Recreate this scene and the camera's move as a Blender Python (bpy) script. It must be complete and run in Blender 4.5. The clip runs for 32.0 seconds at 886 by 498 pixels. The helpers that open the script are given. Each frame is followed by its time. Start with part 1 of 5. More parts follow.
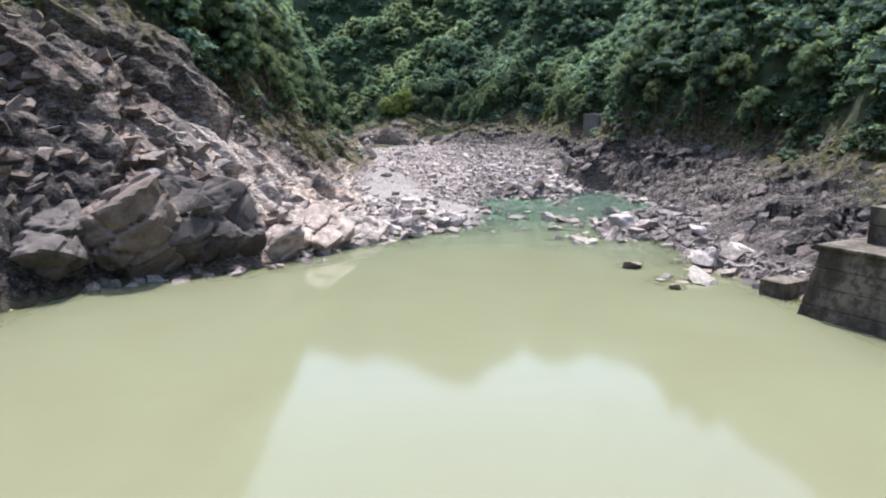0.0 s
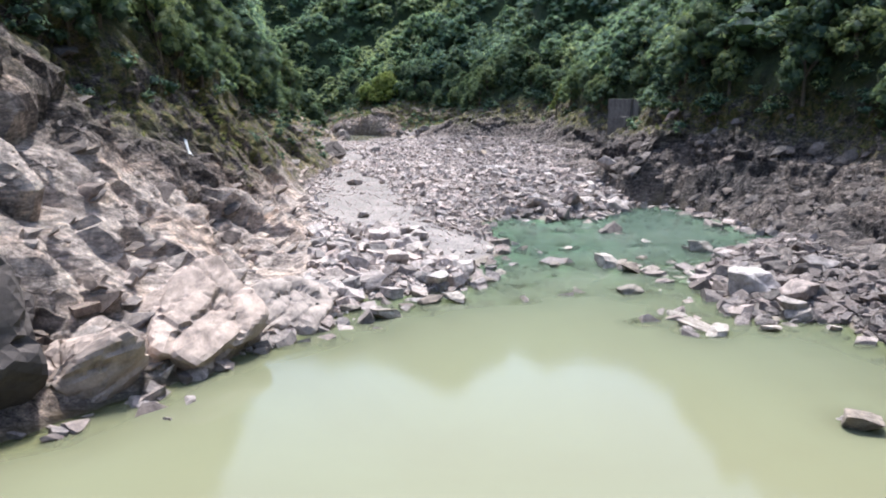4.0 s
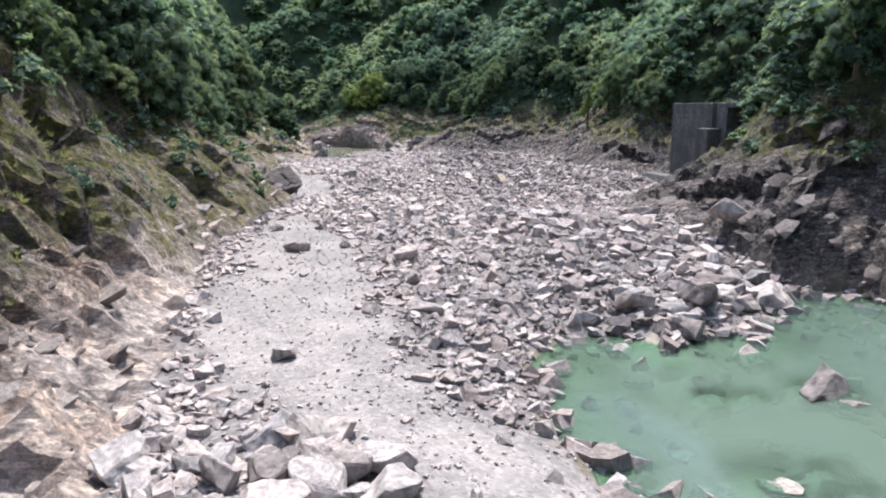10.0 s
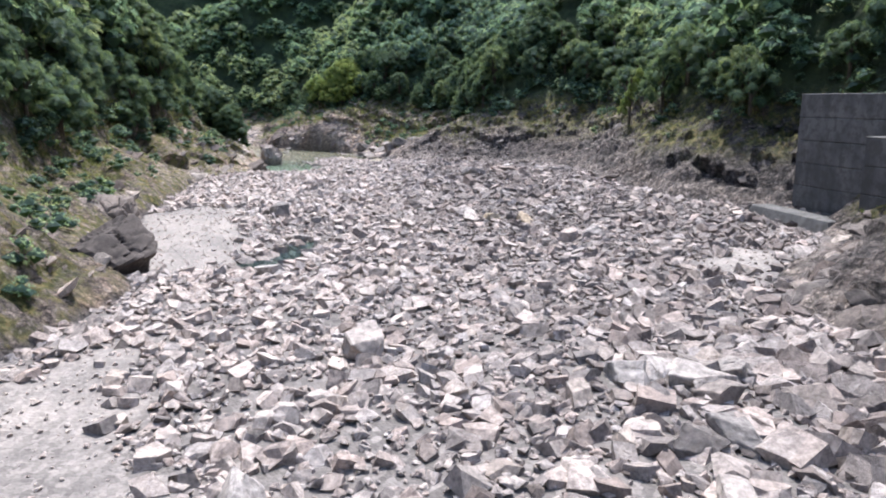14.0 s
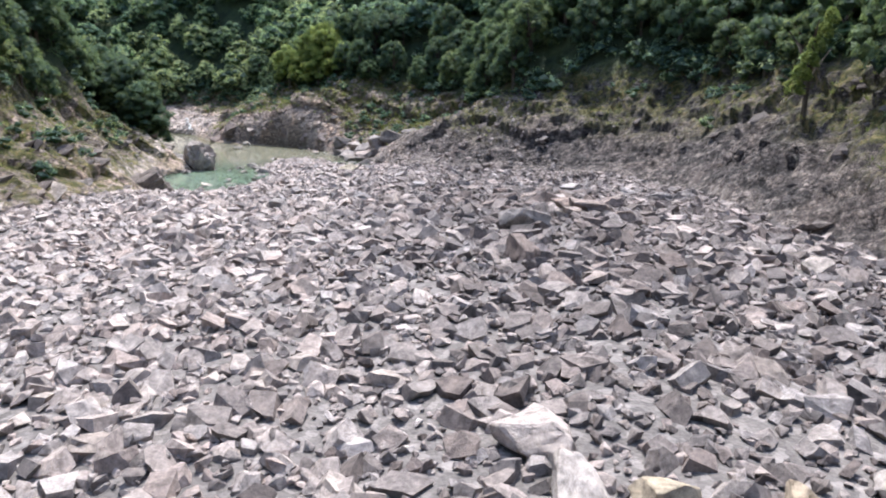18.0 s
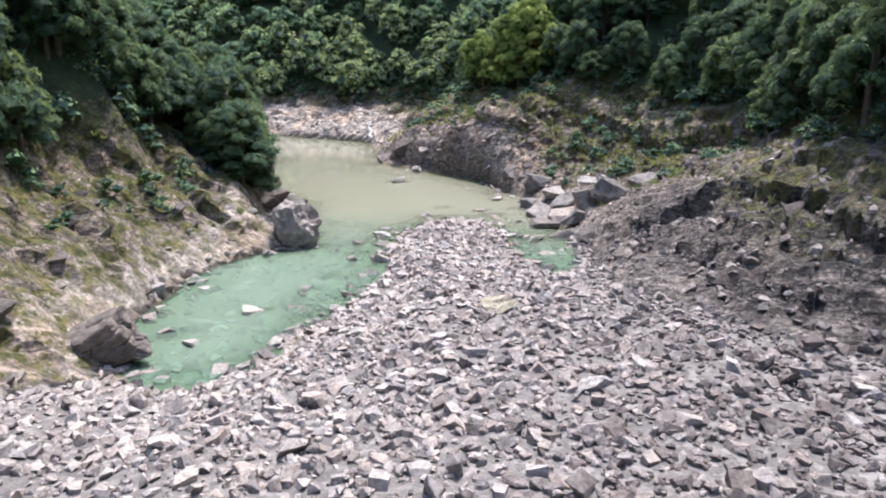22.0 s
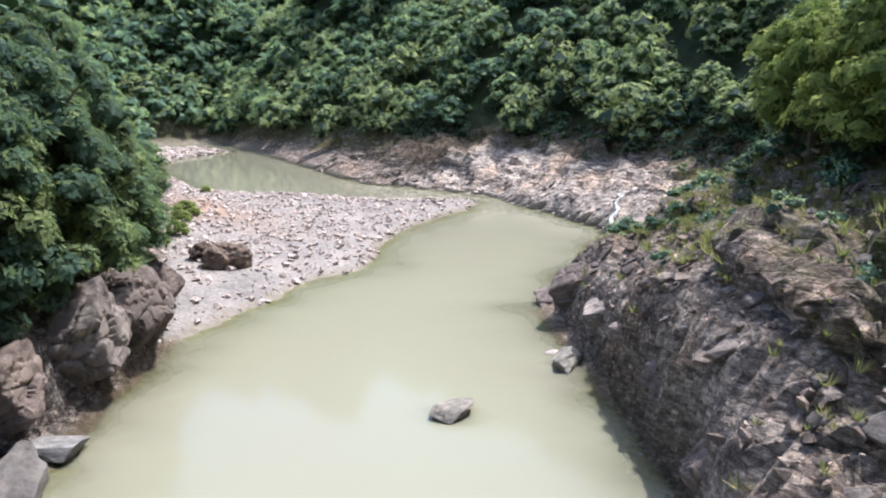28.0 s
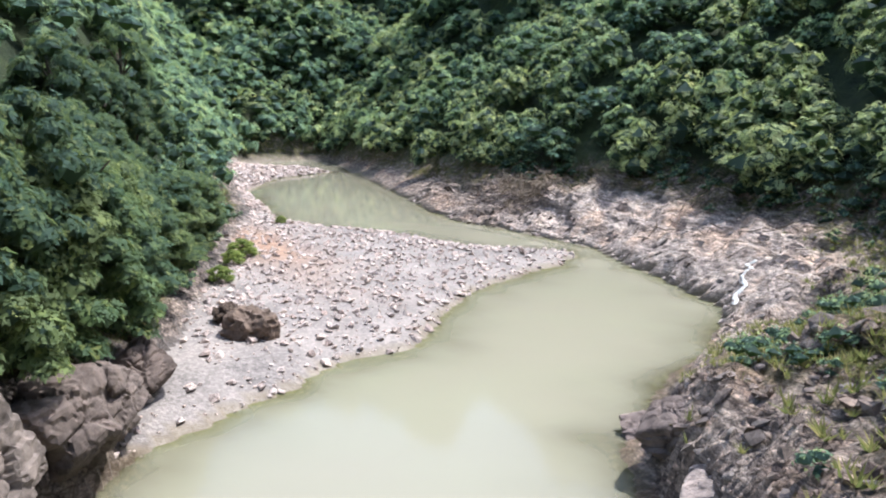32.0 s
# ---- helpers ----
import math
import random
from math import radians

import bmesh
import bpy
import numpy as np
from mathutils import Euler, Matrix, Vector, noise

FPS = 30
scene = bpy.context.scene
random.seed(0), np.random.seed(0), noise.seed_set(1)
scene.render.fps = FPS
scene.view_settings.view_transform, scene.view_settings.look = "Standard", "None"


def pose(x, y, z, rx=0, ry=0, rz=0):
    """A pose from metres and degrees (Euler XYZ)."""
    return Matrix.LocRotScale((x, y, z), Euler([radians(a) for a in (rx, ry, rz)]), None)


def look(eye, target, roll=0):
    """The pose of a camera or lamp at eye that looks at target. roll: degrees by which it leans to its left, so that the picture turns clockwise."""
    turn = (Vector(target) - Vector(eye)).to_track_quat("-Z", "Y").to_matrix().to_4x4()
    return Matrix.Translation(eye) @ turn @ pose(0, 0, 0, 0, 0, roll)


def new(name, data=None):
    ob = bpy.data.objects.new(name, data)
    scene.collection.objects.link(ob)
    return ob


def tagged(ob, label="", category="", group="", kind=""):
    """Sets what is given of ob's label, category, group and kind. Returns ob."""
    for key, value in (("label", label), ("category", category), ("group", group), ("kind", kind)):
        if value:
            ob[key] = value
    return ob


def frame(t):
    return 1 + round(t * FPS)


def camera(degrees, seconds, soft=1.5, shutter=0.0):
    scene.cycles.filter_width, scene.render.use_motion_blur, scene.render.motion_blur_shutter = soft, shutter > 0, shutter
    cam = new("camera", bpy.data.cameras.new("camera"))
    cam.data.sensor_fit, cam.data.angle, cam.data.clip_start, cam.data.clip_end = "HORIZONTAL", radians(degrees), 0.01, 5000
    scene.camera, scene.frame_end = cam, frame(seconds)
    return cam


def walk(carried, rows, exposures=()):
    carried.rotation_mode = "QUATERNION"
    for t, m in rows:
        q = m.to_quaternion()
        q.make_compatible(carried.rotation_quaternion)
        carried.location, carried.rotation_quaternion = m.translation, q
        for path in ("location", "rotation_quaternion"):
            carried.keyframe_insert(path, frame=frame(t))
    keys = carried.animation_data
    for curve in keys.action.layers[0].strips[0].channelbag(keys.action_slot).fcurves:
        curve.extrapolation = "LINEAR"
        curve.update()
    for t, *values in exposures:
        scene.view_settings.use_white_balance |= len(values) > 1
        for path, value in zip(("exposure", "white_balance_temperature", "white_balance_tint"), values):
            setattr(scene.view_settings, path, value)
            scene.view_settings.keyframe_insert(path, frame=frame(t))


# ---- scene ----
cam = camera(63.6, 32.0, soft=2.0)
METRES, EYE, TILT, LEAN, TURN = 320.0, 15.5, -11.0, 0.0, 0.0
ROWS = [
    (0.0, 0.0, 0.0, 0.0, 0.0, 0.0, -0.0),
    (0.5, -0.0004, 0.013, 0.0023, -0.17, -0.12, 0.01),
    (1.0, -0.0007, 0.0267, 0.0046, -0.31, -0.22, 0.03),
    (1.5, -0.001, 0.0414, 0.0071, -0.45, -0.34, 0.05),
    (2.0, -0.0013, 0.0568, 0.0097, -0.57, -0.47, 0.08),
    (2.5, -0.0015, 0.073, 0.0123, -0.78, -0.62, 0.12),
    (3.0, -0.0017, 0.0899, 0.015, -0.91, -0.74, 0.16),
    (3.5, -0.0018, 0.1073, 0.0178, -1.01, -0.87, 0.18),
    (5.5, -0.0017, 0.1689, 0.0299, -1.19, -0.81, 0.27),
    (6.0, -0.0019, 0.1784, 0.0324, -1.22, -0.74, 0.25),
    (6.5, -0.002, 0.1867, 0.035, -1.26, -0.69, 0.26),
    (7.0, -0.002, 0.1946, 0.0367, -1.27, -0.68, 0.28),
    (7.5, -0.0021, 0.2023, 0.038, -1.29, -0.62, 0.3),
    (8.0, -0.0021, 0.2113, 0.0393, -1.3, -0.59, 0.32),
    (8.5, -0.0021, 0.222, 0.041, -1.31, -0.54, 0.36),
    (9.0, -0.0021, 0.2341, 0.0429, -1.33, -0.51, 0.36),
    (9.5, -0.0021, 0.2476, 0.045, -1.36, -0.47, 0.41),
    (10.0, -0.0019, 0.2621, 0.0474, -1.45, -0.43, 0.44),
    (10.5, -0.0017, 0.2776, 0.0501, -1.81, -0.39, 0.53),
    (11.0, -0.0014, 0.2936, 0.053, -2.56, -0.35, 0.71),
    (11.5, -0.0011, 0.31, 0.0563, -2.58, -0.32, 0.73),
    (12.0, -0.0005, 0.3267, 0.0597, -2.58, -0.27, 0.79),
    (12.5, 0.0002, 0.3438, 0.0632, -2.57, -0.25, 0.86),
    (13.0, 0.0009, 0.3612, 0.0667, -2.56, -0.42, 0.86),
    (13.5, 0.0016, 0.3794, 0.0702, -2.58, -0.67, 0.88),
    (15.5, 0.0039, 0.457, 0.0818, -1.95, -1.6, 0.42),
    (16.0, 0.0047, 0.4781, 0.0847, -1.93, -1.78, 0.4),
    (16.5, 0.0056, 0.4994, 0.0877, -1.94, -1.92, 0.44),
    (17.0, 0.0064, 0.5203, 0.091, -2.0, -1.98, 0.39),
    (17.5, 0.0072, 0.54, 0.094, -2.02, -1.98, 0.36),
    (18.0, 0.008, 0.5583, 0.099, -2.03, -1.93, 0.35),
    (18.5, 0.0086, 0.5752, 0.1052, -2.0, -1.78, 0.29),
    (19.0, 0.009, 0.5912, 0.1104, 1.13, -1.76, -0.16),
    (19.5, 0.0097, 0.6082, 0.1155, 4.44, -1.99, -0.66),
    (20.0, 0.0102, 0.6262, 0.1209, 6.98, -2.36, -1.02),
    (20.5, 0.0107, 0.6451, 0.1265, 9.06, -2.86, -1.33),
    (21.0, 0.0108, 0.665, 0.1321, 10.9, -3.39, -1.54),
    (21.5, 0.0105, 0.6858, 0.1378, 13.56, -3.99, -1.87),
    (22.0, 0.0098, 0.7073, 0.1434, 16.92, -4.6, -2.21),
    (22.5, 0.0089, 0.7296, 0.1488, 18.43, -5.04, -2.41),
    (23.0, 0.0072, 0.7519, 0.1529, 18.39, -5.32, -2.47),
    (23.5, 0.0048, 0.7745, 0.1565, 18.32, -5.58, -2.61),
    (24.0, 0.0017, 0.7973, 0.1599, 19.44, -5.78, -2.8),
    (24.5, -0.0026, 0.82, 0.1633, 28.46, -6.24, -3.78),
    (26.5, -0.0193, 0.9027, 0.1769, 35.65, -5.33, -5.26),
    (27.0, -0.0217, 0.9161, 0.1798, 41.17, -5.18, -5.79),
    (27.5, -0.0225, 0.9265, 0.182, 48.79, -5.42, -6.74),
    (28.0, -0.0238, 0.9325, 0.1836, 48.76, -5.27, -7.16),
    (28.5, -0.0255, 0.9369, 0.1852, 48.75, -5.14, -7.51),
    (29.0, -0.0274, 0.9403, 0.1869, 49.77, -5.19, -7.86),
    (29.5, -0.0295, 0.9439, 0.1886, 50.87, -5.22, -8.18),
    (30.0, -0.0321, 0.9477, 0.1902, 51.62, -5.08, -8.46),
    (30.5, -0.0356, 0.952, 0.1918, 53.68, -5.17, -8.88),
    (31.0, -0.0399, 0.9567, 0.1933, 57.28, -5.55, -9.46),
    (31.5, -0.0448, 0.9618, 0.1947, 58.28, -5.54, -9.79),
    (32.0, -0.0501, 0.9662, 0.1961, 58.3, -5.34, -10.0),
]
walk(cam, [(t, pose(0, 0, EYE, TILT, LEAN, TURN) @ pose(METRES * x, METRES * y, METRES * z, 90 + pitch, roll, yaw)) for t, x, y, z, yaw, pitch, roll in ROWS],
     [(0.0, 1.7, 6280, 10), (32.0, 1.7, 6280, 10)])

# ---- light: high sun over the ridge ahead, clear sky ----
SUN_AZ, SUN_EL = 6.0, 66.0          # degrees clockwise from +y, degrees up
world = bpy.data.worlds.new("sky")
world.use_nodes = True
scene.world = world
wt = world.node_tree
sky = wt.nodes.new("ShaderNodeTexSky")
sky.sky_type, sky.sun_disc = "NISHITA", False
sky.sun_elevation, sky.sun_rotation = radians(SUN_EL), radians(SUN_AZ)
sky.air_density, sky.dust_density, sky.ozone_density = 1.0, 2.0, 1.0
wt.nodes["Background"].inputs["Strength"].default_value = 0.15
wt.links.new(sky.outputs[0], wt.nodes["Background"].inputs["Color"])
sun_dir = Vector((math.sin(radians(SUN_AZ)) * math.cos(radians(SUN_EL)), math.cos(radians(SUN_AZ)) * math.cos(radians(SUN_EL)), math.sin(radians(SUN_EL))))
sun = new("sun", bpy.data.lights.new("sun", "SUN"))
sun.data.energy, sun.data.angle, sun.data.color = 2.5, radians(0.6), (1.0, 0.97, 0.94)
sun.matrix_world = look(sun_dir * 400, (0, 0, 0))

# ---- small helpers ----
rng = np.random.default_rng(7)


def mesh_np(name, verts, faces, mat=None, smooth=False, attrs=None):
    """A mesh from an array of places and an array of faces with the same corner count."""
    verts, faces = np.asarray(verts, np.float32), np.asarray(faces, np.int32)
    me = bpy.data.meshes.new(name)
    n, k = faces.shape
    me.vertices.add(len(verts))
    me.vertices.foreach_set("co", verts.ravel())
    me.loops.add(n * k)
    me.loops.foreach_set("vertex_index", faces.ravel())
    me.polygons.add(n)
    me.polygons.foreach_set("loop_start", np.arange(0, n * k, k, dtype=np.int32))
    me.polygons.foreach_set("use_smooth", np.full(n, smooth, bool))
    for key, value in (attrs or {}).items():
        a = me.attributes.new(key, "FLOAT", "POINT")
        a.data.foreach_set("value", np.asarray(value, np.float32))
    if mat:
        me.materials.append(mat)
    me.update(calc_edges=True)
    return me


def bm_mesh(name, bm, mat=None):
    me = bpy.data.meshes.new(name)
    bm.normal_update()
    bm.to_mesh(me)
    bm.free()
    if mat:
        me.materials.append(mat)
    return me


def part(name, bm, material, parent, label=""):
    ob = new(name, bm_mesh(name, bm, material))
    ob.parent = parent
    return tagged(ob, label)


# ---- materials ----
class Nodes:
    """A short way to write node materials."""

    def __init__(self, name):
        self.mat = bpy.data.materials.new(name)
        self.mat.use_nodes = True
        self.t = self.mat.node_tree
        self.bsdf = self.t.nodes["Principled BSDF"]
        self.pos = self.t.nodes.new("ShaderNodeTexCoord").outputs["Object"]

    def put(self, socket, value):
        if isinstance(value, bpy.types.NodeSocket):
            self.t.links.new(value, socket)
        elif isinstance(value, tuple) and len(value) == 3 and socket.type == "RGBA":
            socket.default_value = (*value, 1)
        else:
            socket.default_value = value

    def node(self, kind, **inputs):
        n = self.t.nodes.new(kind)
        for k, v in inputs.items():
            self.put(n.inputs[k.replace("_", " ")], v)
        return n

    def noise(self, scale, detail=4.0, rough=0.6, vec=None, distortion=0.0):
        n = self.node("ShaderNodeTexNoise", Vector=vec or self.pos, Scale=scale, Detail=detail, Roughness=rough, Distortion=distortion)
        return n.outputs["Fac"]

    def voronoi(self, scale, feature="F1", out="Distance", vec=None, rand=1.0):
        n = self.t.nodes.new("ShaderNodeTexVoronoi")
        n.feature = feature
        self.put(n.inputs["Vector"], vec or self.pos)
        n.inputs["Scale"].default_value = scale
        n.inputs["Randomness"].default_value = rand
        return n.outputs[out]

    def ramp(self, fac, *stops):
        n = self.t.nodes.new("ShaderNodeValToRGB")
        self.put(n.inputs["Fac"], fac)
        e = n.color_ramp.elements
        while len(e) < len(stops):
            e.new(0.5)
        for el, (p, c) in zip(e, stops):
            el.position = p
            el.color = (*c, 1) if isinstance(c, tuple) else (c, c, c, 1)
        return n.outputs["Color"]

    def mix(self, fac, a, b, mode="MIX"):
        n = self.t.nodes.new("ShaderNodeMix")
        n.data_type, n.blend_type = "RGBA", mode
        self.put(n.inputs["Factor"], fac)
        self.put(n.inputs[6], a)
        self.put(n.inputs[7], b)
        return n.outputs[2]

    def math(self, op, a, b=0.0, c=0.0):
        n = self.t.nodes.new("ShaderNodeMath")
        n.operation = op
        for i, v in enumerate((a, b, c)):
            self.put(n.inputs[i], v)
        return n.outputs[0]

    def attr(self, name):
        n = self.t.nodes.new("ShaderNodeAttribute")
        n.attribute_name = name
        return n.outputs["Fac"]

    def stretch(self, sx, sy, sz, rx=0.0, ry=0.0, rz=0.0):
        n = self.node("ShaderNodeMapping", Vector=self.pos)
        n.inputs["Scale"].default_value = (sx, sy, sz)
        n.inputs["Rotation"].default_value = (radians(rx), radians(ry), radians(rz))
        return n.outputs[0]

    def random(self):
        return self.t.nodes.new("ShaderNodeObjectInfo").outputs["Random"]

    def bump(self, height, strength=0.5, distance=0.1, normal=None):
        n = self.node("ShaderNodeBump", Strength=strength, Distance=distance, Height=height)
        if normal:
            self.put(n.inputs["Normal"], normal)
        return n.outputs["Normal"]

    def done(self, color, rough=0.85, normal=None, metal=0.0, spec=0.3):
        self.put(self.bsdf.inputs["Base Color"], color)
        self.put(self.bsdf.inputs["Roughness"], rough)
        self.put(self.bsdf.inputs["Metallic"], metal)
        self.put(self.bsdf.inputs["Specular IOR Level"], spec)
        if normal:
            self.put(self.bsdf.inputs["Normal"], normal)
        return self.mat


def make_ground():
    """Bedrock, washed bedrock, gravel and forest floor, by the plan's own attributes."""
    m = Nodes("valley_ground")
    strata = m.stretch(0.6, 1.3, 1.9, 34, -32, 25)
    big, mid, fine = m.noise(0.09, 5), m.noise(0.7, 6, 0.65), m.noise(5.0, 5, 0.7)
    layer = m.noise(0.8, 8, 0.68, strata, 0.5)
    grit = m.noise(1.7, 10, 0.8)
    v = m.math("ADD", m.math("MULTIPLY", layer, 0.55), m.math("MULTIPLY", grit, 0.45))
    rock = m.ramp(v, (0.40, (0.024, 0.022, 0.023)), (0.47, (0.08, 0.071, 0.069)), (0.525, (0.16, 0.141, 0.132)), (0.60, (0.34, 0.298, 0.27)))
    brown = m.ramp(v, (0.40, (0.09, 0.073, 0.066)), (0.47, (0.225, 0.183, 0.162)), (0.53, (0.36, 0.3, 0.263)), (0.61, (0.54, 0.462, 0.4)))
    rock = m.mix(m.math("MAXIMUM", m.ramp(big, (0.46, 0.0), (0.6, 0.85)), m.attr("brown")), rock, brown)
    # dark rock colour; on the right bank it also holds that side's shade
    dark_shaded_rock = m.ramp(v, (0.40, (0.014, 0.013, 0.015)), (0.48, (0.042, 0.038, 0.04)), (0.54, (0.078, 0.07, 0.07)), (0.62, (0.17, 0.15, 0.142)))
    rock = m.mix(m.attr("dark_shaded_rock"), rock, dark_shaded_rock)
    w = m.math("ADD", m.math("MULTIPLY", m.noise(0.4, 7, 0.65, strata), 0.5), m.math("MULTIPLY", grit, 0.5))
    pale = m.ramp(w, (0.40, (0.19, 0.163, 0.15)), (0.47, (0.37, 0.32, 0.294)), (0.53, (0.5, 0.436, 0.395)), (0.60, (0.64, 0.562, 0.49)))
    col = m.mix(m.attr("washed"), rock, pale)
    beds = m.noise(1.0, 7, 0.66, m.stretch(0.22, 2.6, 3.4, 34, -32, 25), 0.35)
    col = m.mix(1.0, col, m.ramp(beds, (0.36, (0.6, 0.59, 0.59)), (0.47, (0.95, 0.94, 0.93)), (0.55, (1.1, 1.08, 1.06)), (0.64, (1.4, 1.36, 1.3))), "MULTIPLY")
    rust = m.ramp(m.noise(0.16, 6, 0.65), (0.5, 0.0), (0.62, 1.0))
    col = m.mix(m.math("MULTIPLY", m.math("MULTIPLY", rust, m.attr("brown")), 0.7), col, m.mix(1.0, col, (1.18, 1.0, 0.84), "MULTIPLY"))
    joints = m.stretch(0.55, 1.0, 1.7, 34, -32, 25)
    c1, c2 = m.voronoi(0.85, "DISTANCE_TO_EDGE", vec=joints), m.voronoi(2.6, "DISTANCE_TO_EDGE", vec=joints)
    crack = m.math("MULTIPLY", m.ramp(c1, (0.0, 0.42), (0.06, 1.0)), m.ramp(c2, (0.0, 0.62), (0.08, 1.0)))
    crack = m.mix(m.math("MULTIPLY", m.attr("washed"), 0.75), crack, (1.0, 1.0, 1.0))
    piece = m.ramp(m.voronoi(2.6, out="Color", vec=joints), (0.1, (0.66, 0.65, 0.65)), (0.5, (1.0, 1.0, 1.0)), (0.9, (1.4, 1.37, 1.34)))
    col = m.mix(1.0, m.mix(1.0, col, crack, "MULTIPLY"), piece, "MULTIPLY")
    speck = m.ramp(m.noise(4.2, 7, 0.82), (0.38, (0.5, 0.49, 0.5)), (0.5, (1.0, 1.0, 1.0)), (0.62, (1.75, 1.68, 1.6)))
    col = m.mix(m.math("SUBTRACT", 1.0, m.math("MULTIPLY", m.attr("washed"), 0.5)), col, m.mix(1.0, col, speck, "MULTIPLY"))
    moss = m.math("MULTIPLY", m.attr("grassy"), m.ramp(m.math("ADD", m.math("MULTIPLY", mid, 0.6), m.math("MULTIPLY", grit, 0.4)), (0.45, 0.0), (0.54, 1.0)))
    green = m.ramp(m.noise(1.6, 6, 0.7), (0.36, (0.035, 0.045, 0.014)), (0.5, (0.105, 0.105, 0.034)), (0.64, (0.25, 0.195, 0.08)))
    col = m.mix(moss, col, green)
    gravel = m.ramp(m.voronoi(5.0, out="Color"), (0.1, (0.085, 0.077, 0.073)), (0.5, (0.18, 0.163, 0.154)), (0.9, (0.32, 0.288, 0.27)))
    gravel = m.mix(0.5, gravel, m.ramp(m.noise(0.22, 7, 0.65), (0.36, (0.13, 0.118, 0.112)), (0.5, (0.22, 0.198, 0.184)), (0.64, (0.31, 0.274, 0.25))))
    gravel = m.mix(m.math("MULTIPLY", m.attr("rubbly"), 0.7), gravel, m.ramp(m.voronoi(3.2, out="Color"), (0.1, (0.05, 0.045, 0.043)), (0.6, (0.11, 0.099, 0.094)), (0.95, (0.24, 0.216, 0.204))))
    gravel = m.mix(m.attr("earth"), gravel, m.ramp(mid, (0.35, (0.16, 0.09, 0.06)), (0.65, (0.34, 0.235, 0.17))))
    col = m.mix(m.attr("floor"), col, gravel)
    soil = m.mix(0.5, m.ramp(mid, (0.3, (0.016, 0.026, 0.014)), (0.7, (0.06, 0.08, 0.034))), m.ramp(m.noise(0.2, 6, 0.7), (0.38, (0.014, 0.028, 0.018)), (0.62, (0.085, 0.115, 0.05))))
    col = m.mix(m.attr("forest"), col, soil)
    wet = m.attr("wet")
    col = m.mix(m.math("MULTIPLY", wet, 0.6), col, (0.13, 0.098, 0.052))
    h = m.math("ADD", m.math("MULTIPLY", m.math("ADD", layer, m.math("MULTIPLY", beds, 0.8)), 1.3), m.math("MULTIPLY", grit, 1.7))
    h = m.math("ADD", m.math("ADD", h, m.math("MULTIPLY", fine, 0.2)), m.math("MULTIPLY", crack, 0.5))
    h = m.mix(m.attr("floor"), h, m.math("MULTIPLY", m.voronoi(7.0), -0.1))
    nrm = m.bump(h, 0.9, 0.35)
    return m.done(col, m.math("SUBTRACT", 0.9, m.math("MULTIPLY", wet, 0.5)), nrm, spec=0.25)


def make_stone(name, dark, mid_c, light, tint=True):
    """Broken stone: each piece has its own shade; fracture grain and stains over it."""
    m = Nodes(name)
    n1, n2, n3 = m.noise(0.8, 5, 0.62), m.noise(8.0, 6, 0.75), m.noise(2.3, 10, 0.8, None, 0.3)
    r = m.attr("tint") if tint else m.random()
    base = m.ramp(r, (0.0, dark), (0.5, mid_c), (1.0, light))
    base = m.mix(m.math("MULTIPLY", m.ramp(n1, (0.46, 0.0), (0.62, 1.0)), 0.4), base, dark)
    isl = m.t.nodes.new("ShaderNodeNewGeometry").outputs["Random Per Island"] if tint else m.random()
    base = m.mix(1.0, base, m.ramp(m.math("FRACT", m.math("MULTIPLY", isl, 7.31)), (0.0, (0.86, 0.8, 0.78)), (0.15, (1.02, 0.98, 0.96)), (0.55, (1.0, 1.0, 1.0)), (0.8, (0.94, 0.97, 1.0)), (1.0, (1.1, 1.07, 1.02))), "MULTIPLY")
    base = m.mix(1.0, base, m.ramp(n3, (0.38, (0.58, 0.57, 0.57)), (0.5, (1.0, 0.99, 0.98)), (0.62, (1.4, 1.37, 1.33))), "MULTIPLY")
    n4 = m.noise(4.5, 8, 0.72, None, 0.6)
    base = m.mix(1.0, base, m.ramp(n4, (0.36, (0.78, 0.77, 0.76)), (0.5, (1.0, 1.0, 1.0)), (0.64, (1.18, 1.17, 1.15))), "MULTIPLY")
    h = m.math("ADD", m.math("ADD", n1, m.math("MULTIPLY", n2, 0.35)), m.math("ADD", m.math("MULTIPLY", n3, 0.9), m.math("MULTIPLY", n4, 0.8)))
    return m.done(base, 0.88, m.bump(h, 0.7, 0.2), spec=0.25)


